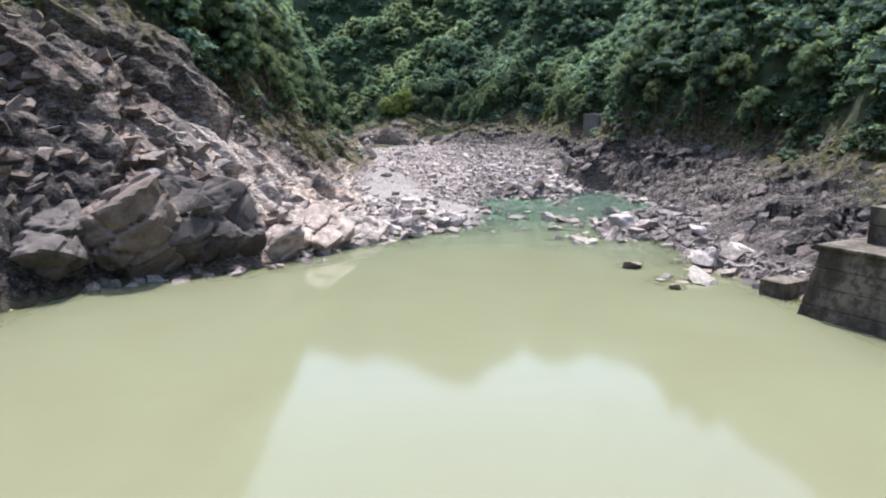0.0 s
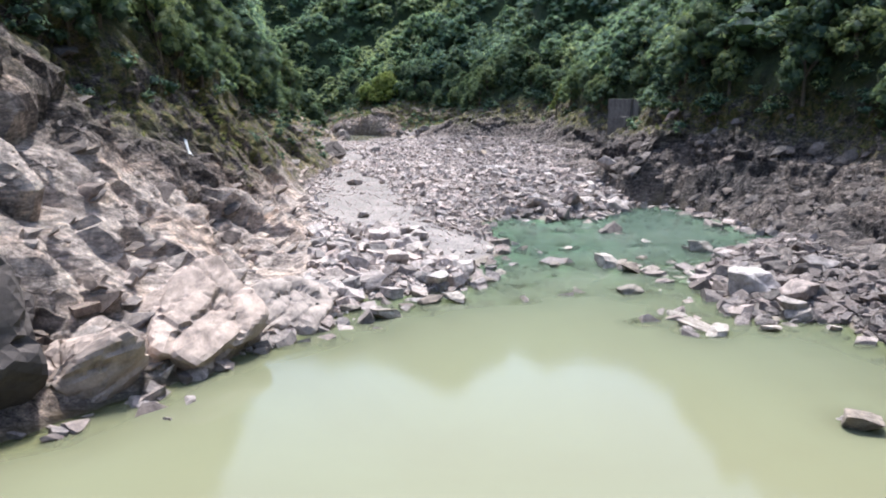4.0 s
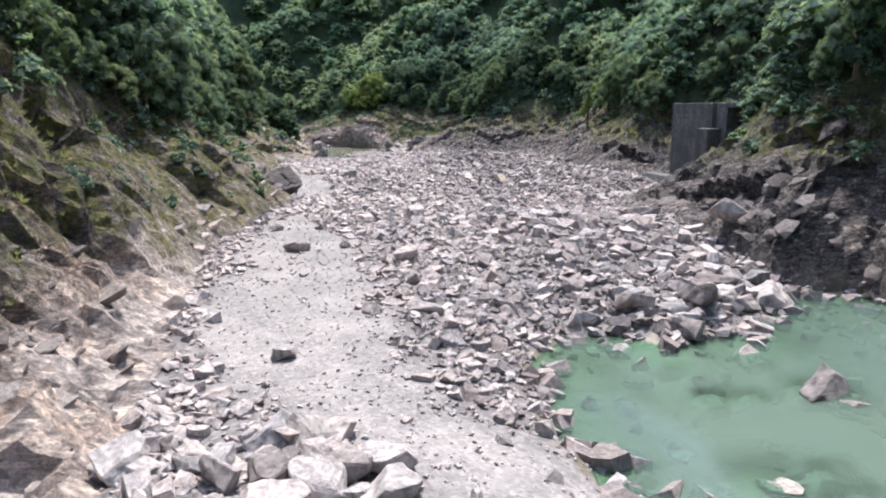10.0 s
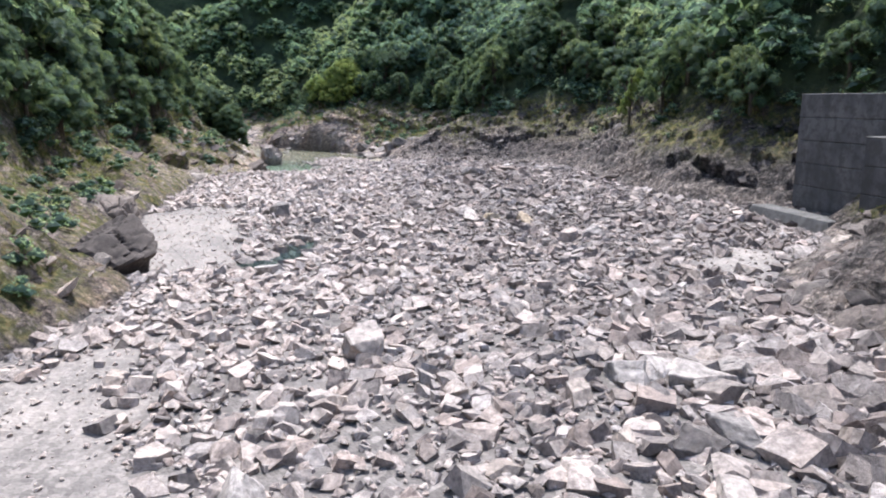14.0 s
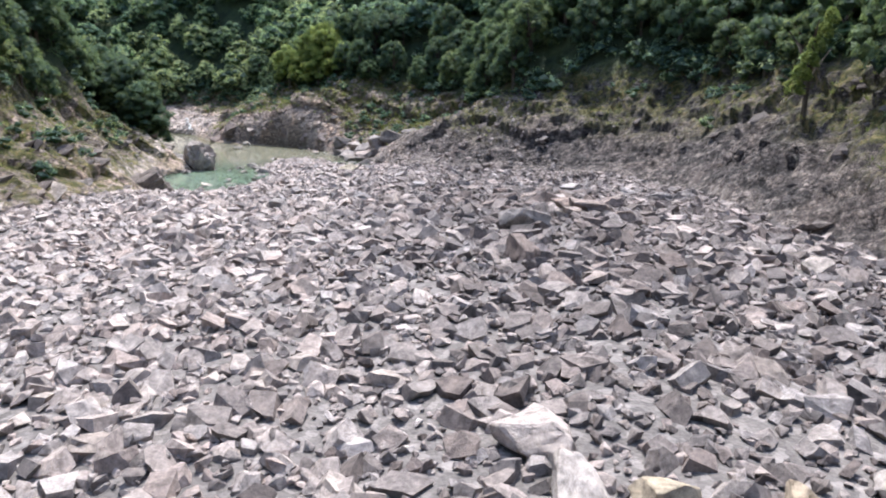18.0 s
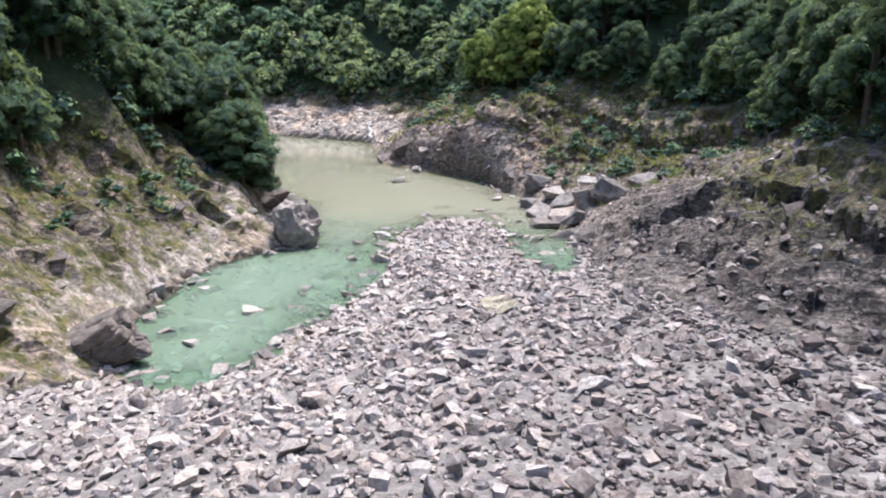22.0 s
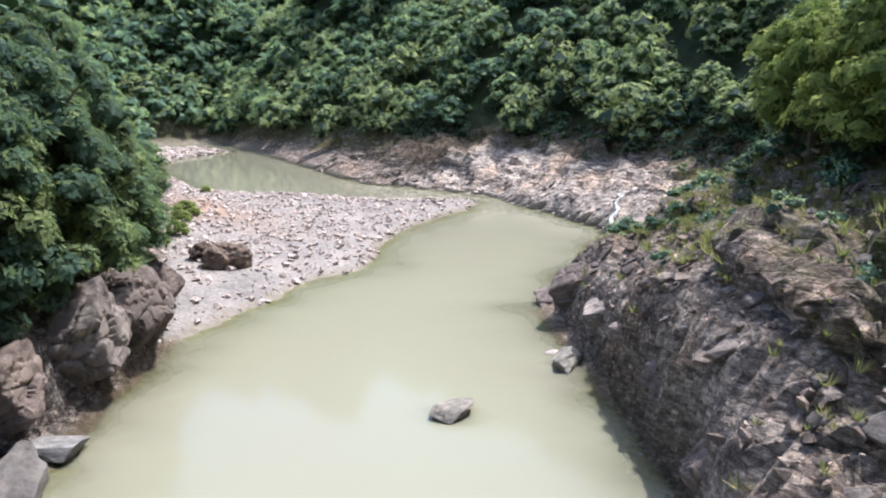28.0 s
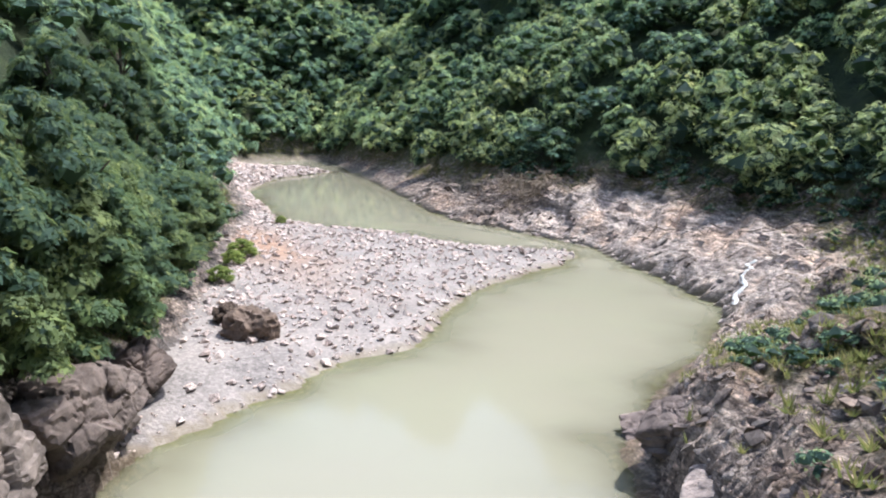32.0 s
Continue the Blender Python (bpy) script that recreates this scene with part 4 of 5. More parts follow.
def scatter(name, kinds, place, size, rot, tint, mat, smooth_faces=False):
    """Many copies of a few shapes, joined into one mesh. size: (n, 3) or (n,)."""
    size = np.asarray(size)
    size = size[:, None] * np.ones(3) if size.ndim == 1 else size
    pick = rng.integers(0, len(kinds), len(place))
    vs, fs, ts, so, base = [], [], [], [], 0
    for k, (v, f, *solid) in enumerate(kinds):
        s = np.where(pick == k)[0]
        if not len(s):
            continue
        w = np.einsum("nij,nvj->nvi", rot[s], v[None] * size[s][:, None, :]) + place[s][:, None, :]
        vs.append(w.reshape(-1, 3))
        fs.append((f[None] + (base + np.arange(len(s)) * len(v))[:, None, None]).reshape(-1, 3))
        ts.append(np.repeat(tint[s], len(v)))
        so.append(np.tile(solid[0] if solid else np.ones(len(v)), len(s)))
        base += len(s) * len(v)
    return new(name, mesh_np(name, np.concatenate(vs), np.concatenate(fs), mat, smooth_faces, dict(tint=np.concatenate(ts), solid=np.concatenate(so))))


SMALL_STONES = [as_arrays(hull_stone(100 + k, 8, 0.66, 1.3)) for k in range(8)]
ROUGH_STONES = [as_arrays(split(cut_stone(200 + k, 4, 0.62 + 0.04 * (k % 6), 1.1 + 0.08 * (k % 5)))) for k in range(14)]
SLABS = [as_arrays(hull_stone(300 + k, 13, 0.5, 1.5)) for k in range(10)]
BIG_MESHES = []
for k in range(16):
    bm = cut_stone(400 + k, 8, 0.74, 1.15)
    bmesh.ops.bevel(bm, geom=bm.edges[:], offset=0.03, segments=1, affect="EDGES", clamp_overlap=True)
    bmesh.ops.triangulate(bm, faces=bm.faces)
    bmesh.ops.subdivide_edges(bm, edges=[e for e in bm.edges if e.calc_length() > 0.2], cuts=2, use_grid_fill=True)
    bmesh.ops.triangulate(bm, faces=bm.faces)
    bm.normal_update()
    for v in bm.verts:
        v.co += v.normal * (0.07 * noise.noise(v.co * 3.1 + Vector((k, 0, 0))) + 0.03 * noise.noise(v.co * 8.0 + Vector((0, k, 0))))
    BIG_MESHES.append(bm_mesh("boulder", bm, BOULDER))


def sow(n, x0, x1, y0, y1, sandy=0.015):
    x, y = rng.uniform(x0, x1, n), rng.uniform(y0, y1, n)
    z, k = plan(x, y)
    keep = rng.random(n) < rubble_weight(x, y, k, sandy)
    return x[keep], y[keep], {a: b[keep] for a, b in k.items()}


def lay(x, y, size, sink):
    return np.stack([x, y, ground_z(x, y) + size * (0.3 - sink)], 1)


def shade_of_bed(x, y):
    """The debris is paler towards the left bank and darker towards the right one."""
    return 0.3 - np.where(y > 190, 0.68 * smooth(x, -17, 12), 0.56 * smooth(x, -14, 18)) - 0.3 * bump_at(x, y, 10, 232, 9, 14) - 0.1 * smooth(y, 215, 250) + 0.22 * bump_at(x, y, -3, 98, 9, 13) - 0.35 * smooth(x, 17, 23) * (1 - smooth(y, 104, 118))


# the debris: large stones first, then the small ones that fill the gaps
big_zone = lambda x, y: 0.35 + bump_at(x, y, 17, 148, 10, 22) + 0.8 * bump_at(x, y, -3, 97, 8, 9) + 0.35 * bump_at(x, y, 10, 225, 14, 20) + 0.8 * bump_at(x, y, 26, 84, 7, 20)
x, y, k = sow(52000, -32, 40, 60, 306)
sz = (0.2 + 0.66 * rng.random(len(x)) ** 3.2) * (0.85 + 0.5 * big_zone(x, y)) * (1 - 0.2 * smooth(y, 225, 262))
n = len(x)
stuff = scatter("rubble", ROUGH_STONES, lay(x, y, sz, 0.2), sz, turns(rng.uniform(0, 6.28, n), rng.normal(0, 0.36, n), rng.normal(0, 0.36, n)), np.clip(rng.normal(0.6, 0.3, n) + shade_of_bed(x, y), 0, 1), RUBBLE)
tagged(stuff, "broken angular grey boulders and blocks covering the river bed", "rubble", kind="stuff")
x, y, k = sow(68000, -32, 40, 64, 312, 0.75)
n = len(x)
sand = 1 - rubble_weight(x, y, k)
sz = (0.2 + 0.5 * rng.random(n) ** 2.0) * (1 - 0.6 * sand) * (1 + 0.9 * (rng.random(n) < 0.03))
stuff = scatter("cobbles", SMALL_STONES, lay(x, y, sz, 0.1), sz, turns(rng.uniform(0, 6.28, n), rng.normal(0, 0.4, n), rng.normal(0, 0.4, n)), np.clip(rng.normal(0.55, 0.27, n) + shade_of_bed(x, y) + 0.25 * sand, 0, 1), RUBBLE)
tagged(stuff, "loose pale cobbles between the boulders", "cobbles", kind="stuff")
x, y, k = sow(34000, -235, -50, 318, 400)
n = len(x)
sz = (0.22 + 0.75 * rng.random(n) ** 4) * np.where(x < -140, 2.0, 1.0)
stuff = scatter("bar_cobbles", SMALL_STONES, lay(x, y, sz, 0.14), sz, turns(rng.uniform(0, 6.28, n), rng.normal(0, 0.3, n), rng.normal(0, 0.3, n)), np.clip(rng.normal(0.6, 0.28, n), 0, 1), BAR_STONE)
tagged(stuff, "pale cobbles and stones on the gravel bar", "cobbles", kind="stuff")

# slabs and blocks that stand out of the bare rock
m = 60000
x, y = rng.uniform(-62, 64, m), rng.uniform(45, 385, m)
x = np.where(y > 335, x * 1.2 - 45, x)
z, k = plan(x, y)
keep = (~k["floor"]) & (k["over"] < 1) & (rng.random(m) < 0.65 * np.exp(-k["t"] * 3.5) + np.where((x < 0) & (y > 296), 0.3, 0.16)) & (k["d"] > 0.4) & ~(k["left"] & (y > 66) & (y < 125) & (rng.random(m) < 0.35)) & ~(~k["left"] & (y > 200) & (y < 292) & (rng.random(m) < 0.75)) & ~(k["left"] & (y > 125) & (y < 300) & (rng.random(m) < 0.7))
x, y, t_rel, lft = x[keep], y[keep], k["t"][keep], k["left"][keep]
n = len(x)
sz = (0.35 + 1.9 * rng.random(n) ** 3.5) * np.where((x < 0) & (y > 296), 0.6, 1.0)
az = rng.normal(0.4, 0.28, n)
place = np.stack([x, y, ground_z(x, y) - sz * 0.10], 1)
wash = np.where(lft & (y > 72) & (y < 300), np.clip(0.9 - 1.3 * t_rel, 0, 1), np.where(y < 165, 0.2, 0.4) * (1 - t_rel)) * rng.uniform(0.4, 1.1, n)
stuff = scatter("rock_ledges", SLABS, place, sz[:, None] * np.array([1, 1, 0.9]), turns(az, rng.normal(0.55, 0.22, n), rng.normal(-0.5, 0.22, n)), np.clip(wash + rng.normal(0.15, 0.12, n), 0, 1), CRAG)
tagged(stuff, "jutting slabs and broken blocks of dark bedrock", "rock ledge", kind="stuff")


m = 800
x, y = rng.uniform(-66, -14, m), rng.uniform(46, 80, m)
z, k = plan(x, y)
keep = (~k["floor"]) & k["left"] & (k["over"] <= 0) & (k["d"] > 0.8) & (np.hypot(x + 23, y - 108) > 3.5)
x, y, t_rel = x[keep], y[keep], k["t"][keep]
n = len(x)
sz = 0.4 + 1.3 * rng.random(n) ** 2.4
pale = 0.7 * smooth(y, 74, 92) * np.clip(1.1 - 1.5 * t_rel, 0, 1)
stuff = scatter("cliff_blocks", ROUGH_STONES, np.stack([x, y, ground_z(x, y) - sz * 0.3], 1), sz[:, None] * np.array([1.5, 1.0, 1.0]), turns(rng.normal(0.45, 0.5, n), rng.normal(0.45, 0.35, n), rng.normal(-0.4, 0.35, n)), np.clip(pale + rng.normal(0.2, 0.16, n), 0, 1), BROWN_STONE)
tagged(stuff, "split blocks and ledges of brown and dark grey bedrock", "rock ledge", kind="stuff")


def crag_mesh(name, seed, mat, levels=3):
    """A craggy lump about 1 across with split faces, standing on 0."""
    bm = bmesh.new()
    bmesh.ops.create_icosphere(bm, subdivisions=levels, radius=0.5)
    v, f = as_arrays(bm)
    u = v / np.linalg.norm(v, axis=1, keepdims=True)
    for size, amp in ((0.42, 0.30), (0.2, 0.13), (0.09, 0.065), (0.045, 0.035)):
        a, b, c = blocks(v / size + seed * 7.3, seed)
        v = v + u * (0.75 * amp * (a + b * 0.9 - 0.12 * np.exp(-c / 0.08)))[:, None]
    v[:, 2] = (np.maximum(v[:, 2], -0.22) + 0.2) * 1.25
    return mesh_np(name, v, f, mat)


def crag(name, seed, x, y, wide, deep, high, turn, label, category, mat=None, sink=0.3):
    ob = new(name, crag_mesh(name, seed, mat or CRAG_ROCK, 4))
    ob.matrix_world = Matrix.LocRotScale((x, y, float(ground_z(x, y)[0]) - sink), Euler((0, 0, radians(turn))), (wide, deep, high))
    return tagged(ob, label, category)


def boulder(x, y, size, label, group, flat=1.0, sink=0.12, name="boulder", turn=None, mat=None):
    """One boulder that rests in the ground at its place."""
    r = np.random.default_rng(int(abs(x * 131 + y * 977)) % 100000)
    ob = new(name, BIG_MESHES[int(r.integers(0, len(BIG_MESHES)))])
    z = float(ground_z(x, y)[0])
    s = np.array([size * r.uniform(0.95, 1.25), size * r.uniform(0.8, 1.0), size * flat * r.uniform(0.8, 1.05)])
    ob.matrix_world = Matrix.LocRotScale((x, y, z + s[2] * (0.3 - sink)), Euler((r.normal(0, 0.15), r.normal(0, 0.15), turn if turn is not None else r.uniform(0, 6.28))), tuple(s))
    if mat:
        ob.data = ob.data.copy()
        ob.data.materials[0] = mat
    return tagged(ob, label, "boulder", group)


# boulders that stand apart (x, y, size)
SINGLE = [(-8.0, 121.2, 1.7), (19.8, 119.2, 3.6), (27.2, 70.8, 3.8), (23.4, 91.0, 3.6), (25.0, 88.6, 3.0), (30.0, 95.0, 3.4), (27.5, 97.0, 2.6), (31.0, 74.0, 3.0), (30.5, 84.0, 2.8), (24.6, 96.5, 2.4), (-1.8, 161.3, 3.0), (-11.4, 145.3, 2.4), (-1.9, 141.5, 2.6), (8.6, 222.8, 3.2), (5.9, 198.4, 2.6), (-12.4, 201.2, 3.2),
          (-4.5, 149.2, 2.2), (24.0, 134.0, 3.6), (20.5, 134.5, 2.8), (17.5, 131.0, 3.4), (22.5, 141.0, 3.2), (26.0, 146.0, 3.0), (19.0, 150.0, 2.8), (9.5, 129.8, 2.0), (13.0, 130.5, 2.6), (15.5, 127.8, 2.4)]
for x, y, s in SINGLE:
    boulder(x, y, s * 0.72, "large angular grey boulder lying on the debris", "boulders on the river bed")
for x0, x1, y0, y1, n, lo, hi, label in ((-12, 5, 89, 113, 90, 0.8, 1.9, "pale broken block in a heap of boulders by the pool"), (8, 30, 124, 160, 80, 0.8, 1.9, "angular grey boulder in a coarse heap by the pool"),
                                         (22, 34, 70, 104, 36, 0.8, 1.9, "broken grey block on the shore of the pool"), (-24, 34, 113, 292, 56, 0.8, 1.6, "angular grey boulder half buried in rubble")):
    count = 0
    while count < n:
        x, y = rng.uniform(x0, x1, 60), rng.uniform(y0, y1, 60)
        _, k = plan(x, y)
        w = rubble_weight(x, y, k) * (1 - 0.6 * smooth(y, 235, 262))
        for i in np.where(rng.random(60) < w * 0.6)[0][:n - count]:
            boulder(x[i], y[i], lo + (hi - lo) * rng.random() ** 1.6, label, "boulders on the river bed", mat=BANK_BLOCK if "shore" in label else None)
            count += 1
# stones that break the water
for x, y, s, f in WET + WET_UP:
    boulder(x, y, s * 0.75, "pale rock breaking the surface of the water", "rocks in the water", f * 1.1, sink=-0.04, name="water_rock", mat=WATER_STONE)
crag("shore_rock", 5, -30.4, 290.6, 4.4, 4.0, 4.6, 20, "dark craggy rock standing at the water's edge", "rock")
crag("bar_boulder", 8, -67.6, 330.0, 4.4, 3.2, 2.9, 40, "large dark brown boulder standing on the gravel bar", "boulder", EARTH_ROCK)
crag("bar_boulder", 9, -70.9, 329.2, 2.6, 2.2, 1.9, 10, "smaller dark brown boulder beside a large one on the bar", "boulder", EARTH_ROCK)


def great_block(seed, x, y, wide, deep, high, turn, mat, label, sink=3.0):
    """A great water-worn block with broad faces, split by a few joints."""
    r = np.random.default_rng(seed)
    bm = bmesh.new()
    bmesh.ops.create_icosphere(bm, subdivisions=5, radius=1.0)
    u, f = as_arrays(bm)
    faces = np.concatenate([np.eye(3), -np.eye(3), r.normal(size=(9, 3))]) + r.normal(0, 0.12, (15, 3))
    faces /= np.linalg.norm(faces, axis=1, keepdims=True)
    far = np.concatenate([np.full(6, 0.5), r.uniform(0.42, 0.56, 9)])
    # rounded meeting of the faces
    reach = (np.maximum(u @ faces.T, 0) / far) ** 34
    co = u * (reach.sum(1) ** (-1 / 34))[:, None]
    off = np.zeros(len(co))
    for size, amp in ((0.5, 0.1), (0.24, 0.032)):
        a, b, c = blocks(co * np.array([0.7, 1.0, 1.6]) / size + seed * 3.1, seed)
        off += amp * (a + 0.7 * b) - amp * 0.6 * np.exp(-c / 0.05)
    co = co + u * off[:, None]
    ob = new("great_block", mesh_np("great_block", co, f, mat))
    ob.matrix_world = Matrix.LocRotScale((x, y, float(np.clip(ground_z(x, y)[0], -1.0, 3.0)) + high * 0.42 - sink), Euler((0.42, -0.4, radians(turn))), (wide, deep, high))
    return tagged(ob, label, "rock", "great blocks at the foot of the banks")


for i, (x, y, w, d_, h, turn) in enumerate(((-30.4, 66.6, 10.5, 9.0, 9.0, 20), (-24.4, 71.4, 10.5, 9.0, 9.0, 48), (-35.6, 61.6, 8.5, 8.0, 7.0, 10), (-18.4, 74.6, 5.0, 4.6, 4.4, 40), (-39.6, 57.4, 7.0, 6.5, 6.0, 30), (-14.2, 80.4, 7.0, 6.0, 5.6, 55), (-10.4, 86.8, 6.0, 5.0, 4.6, 70))):
    great_block(900 + i, x, y, w, d_, h, turn, GREAT_ROCK if i in (0, 1, 2, 4) else PALE_BLOCK, "great dark grey-brown block at the foot of the cliff" if i in (0, 1, 2, 4) else "pale cream-grey bedrock block at the water's edge")
OUTCROPS = [(-28.0, 262.5, 4.5, 3.5, 3.4, 20), (-19.5, 177.0, 6, 4.5, 4.2, 60), (-26.5, 194.5, 5, 4, 4, 80)]
for i, (x, y, w, d_, h, turn) in enumerate(OUTCROPS):
    great_block(920 + i, x, y, w, d_, h, turn, GREAT_ROCK, "dark fractured bedrock outcrop at the foot of the bank", 0.9)
FOOT = [(-42.0, 345.5, 4.8, 3.6, 3.4, 60), (-38.0, 342.6, 5.0, 3.8, 4.2, 30), (-33.0, 339.6, 4.6, 3.4, 3.6, 35), (-28.0, 336.2, 4.8, 3.6, 4.0, 40), (-23.5, 332.2, 4.6, 3.4, 3.6, 45), (-19.0, 328.0, 4.8, 3.4, 3.4, 50), (-15.5, 323.4, 4.2, 3.2, 2.8, 60),
        (-44.8, 308.4, 4.0, 3.0, 2.8, 45), (-48.4, 312.8, 4.4, 3.2, 3.6, 48), (-51.8, 316.4, 4.4, 3.2, 4.0, 40), (-56.0, 318.6, 4.2, 3.0, 3.2, 25), (-60.5, 320.6, 3.8, 2.8, 2.6, 20), (-40.8, 303.4, 3.8, 3.0, 2.6, 60)]
for i, (x, y, w, d_, h, turn) in enumerate(FOOT):
    great_block(940 + i, x, y, w * (0.75 if i < 7 else 1.1), d_ * (0.8 if i < 7 else 1.2), h * (0.7 if i < 7 else 1.2), turn, PURPLE_ROCK if i < 7 else GREAT_ROCK, "dark jointed rock block rising from the water's edge", 1.6)
# a cluster of dark brown blocks on the crest of the debris
for x, y, s in ((14.4, 228.7, 2.0), (11.9, 232.7, 1.7), (13.1, 230.6, 1.5), (8.0, 216.2, 2.1), (14.8, 231.6, 1.7), (10.6, 229.4, 1.2), (12.6, 227.0, 1.3), (9.4, 234.2, 1.4), (16.0, 226.4, 1.3), (7.6, 230.8, 1.1), (13.8, 234.8, 1.4), (11.0, 236.6, 1.2), (16.6, 232.4, 1.4), (8.8, 226.2, 1.1), (6.4, 238.2, 1.2), (12.4, 239.4, 1.3), (9.6, 240.8, 1.1), (5.4, 234.6, 1.0)):
    boulder(x, y, s, "dark brown angular boulder on the crest of the debris", "dark boulders on the debris", 0.95, mat=PURPLE_ROCK)
# low stones awash in the shallows, and the drowned ones beyond
for sx, sy, reach in SHOALS:
    for j in range(5):
        x, y = sx + rng.normal(0, reach * 0.55), sy + rng.normal(0, reach * 0.55)
        _, k = plan(np.array([x]), np.array([y]))
        if k["wet"][0]:
            boulder(x, y, rng.uniform(0.6, 1.3), "small stone awash in the shallows", "rocks in the water", rng.uniform(0.4, 0.8), sink=0.05, name="water_rock")
x, y = rng.uniform(-36, 38, 44000), rng.uniform(60, 330, 44000)
z, k = plan(x, y)
keep = k["wet"] & (rng.random(44000) < np.clip(0.8 * np.exp(-k["shore"] / 1.3) + 0.10 * (z > -1.3) + 0.22 * (y > 255) * (y < 305) * (z > -1.2), 0, 1))
x, y = x[keep], y[keep]
n = len(x)
sz = (0.35 + 1.1 * rng.random(n) ** 2.2) * np.where(y > 255, 0.6, 1.0)
stuff = scatter("drowned_stones", ROUGH_STONES, lay(x, y, sz, 0.2), sz, turns(rng.uniform(0, 6.28, n), rng.normal(0, 0.3, n), rng.normal(0, 0.3, n)), np.clip(rng.normal(0.35, 0.2, n), 0, 1), RUBBLE)
tagged(stuff, "dark wet stones lying under and along the water's edge", "stones", kind="stuff")


# broken brown blocks on the bank of the bend, and grey stones on the gentle slope before it
m = 52000
x, y = rng.uniform(-60, 20, m), rng.uniform(262, 372, m)
z, k = plan(x, y)
bend = smooth(y, 300, 310)
keep = (~k["floor"]) & (~k["left"]) & (k["over"] < 1.5) & (k["d"] > 0.3) & (rng.random(m) < np.where(y > 302, 0.24, 0.45 * np.exp(-1.4 * k["t"])))
for name, stone, label, which in (("broken_rock", "bend", "broken brown and purple-grey rock on the bank of the bend", y > 304), ("bank_stones", "slope", "loose grey stones on the gentle rocky slope", y <= 304)):
    w = np.where(keep & which)[0]
    n = len(w)
    sz = 0.18 + (0.7 if stone == "bend" else 0.7) * rng.random(n) ** 3.4
    ob = scatter(name, SMALL_STONES, lay(x[w], y[w], sz, 0.42 if stone == "bend" else 0.22), sz, turns(rng.uniform(0, 6.28, n), rng.normal(0, 0.5, n), rng.normal(0, 0.5, n)), np.clip(rng.normal(0.28 if stone == "bend" else 0.2, 0.25, n), 0, 1), BROWN_STONE if stone == "bend" else RUBBLE)
    tagged(ob, label, "rubble", kind="stuff")
for x, y, s in ((-9.5, 308.5, 3.0), (-7.0, 305.5, 3.4), (-4.8, 303.0, 2.8), (-8.6, 303.5, 2.2), (-5.5, 299.5, 2.4), (-3.2, 306.0, 3.6), (-1.0, 303.0, 3.0), (-6.0, 309.5, 3.2), (-10.8, 312.5, 2.6), (-2.0, 310.5, 3.2), (-8.8, 313.5, 2.6), (-3.5, 297.0, 2.0), (-12.8, 315.5, 2.2), (1.2, 307.5, 2.8), (-12.0, 319.0, 3.4), (-5.0, 315.5, 2.8)):
    boulder(x, y, s, "large broken purple-grey block at the foot of the bank", "blocks at the foot of the bank", 0.85, sink=0.2, mat=BANK_BLOCK)


# ---- woods ----
def crown_shape(seed, lobes, leaves, leaf, core=True):
    """A broken crown about 2 wide and 1.5 high, its base at 0: lobes of leaf sprays round cores coloured dark as inner
    shade.
    """
    r = np.random.default_rng(seed)
    vs, fs, so, base = [], [], [], 0
    ico_bm = bmesh.new()
    for q in ((1, 0, 0), (-1, 0, 0), (0, 1, 0), (0, -1, 0), (0, 0, 1), (0, 0, -1)):
        ico_bm.verts.new(q)
    bmesh.ops.convex_hull(ico_bm, input=ico_bm.verts)
    iv, jf = as_arrays(ico_bm)
    for k in range(lobes):
        ang = 2.4 * k + r.uniform(-0.4, 0.4)
        up = min(0.97, -0.5 + 1.5 * (k + 0.5) / lobes)
        rad = 0.7 * math.sqrt(max(0.0, 1 - up * up)) * r.uniform(0.78, 1.15)
        c = np.array([rad * math.cos(ang), rad * math.sin(ang), 0.55 + 0.7 * up * r.uniform(0.9, 1.1)])
        s = np.array([1, 1, 0.66]) * r.uniform(0.26, 0.42) * (1.6 / math.sqrt(lobes / 5))
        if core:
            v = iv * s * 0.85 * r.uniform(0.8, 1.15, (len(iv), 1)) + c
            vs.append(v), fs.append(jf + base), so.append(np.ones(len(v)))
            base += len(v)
        g = r.normal(size=(leaves, 3))
        g[:, 2] = np.abs(g[:, 2]) * 1.2 - 0.3
        g /= np.linalg.norm(g, axis=1, keepdims=True)
        pos = c + g * s * r.uniform(0.75, 1.18, (leaves, 1))
        g = g * 0.8 + np.array([0, 0, 0.45])
        g /= np.linalg.norm(g, axis=1, keepdims=True)
        a1 = np.cross(g, r.normal(size=(leaves, 3)))
        a1 /= np.linalg.norm(a1, axis=1, keepdims=True)
        a2 = np.cross(g, a1) + g * r.uniform(-0.5, 0.5, (leaves, 1))
        w = leaf * r.uniform(0.6, 1.35, (leaves, 1))
        tri = np.stack([pos + a1 * w, pos - a1 * w * 0.55 + a2 * w * 0.8, pos - a1 * w * 0.45 - a2 * w * 0.75], 1).reshape(-1, 3)
        vs.append(tri), fs.append(np.arange(leaves * 3).reshape(-1, 3) + base), so.append(np.zeros(leaves * 3))
        base += leaves * 3
    return np.concatenate(vs), np.concatenate(fs), np.concatenate(so)


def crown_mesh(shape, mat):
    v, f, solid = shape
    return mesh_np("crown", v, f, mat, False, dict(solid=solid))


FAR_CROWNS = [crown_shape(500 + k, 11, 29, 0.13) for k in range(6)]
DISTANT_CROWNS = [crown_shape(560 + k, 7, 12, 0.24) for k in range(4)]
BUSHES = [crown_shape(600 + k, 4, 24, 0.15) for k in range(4)]
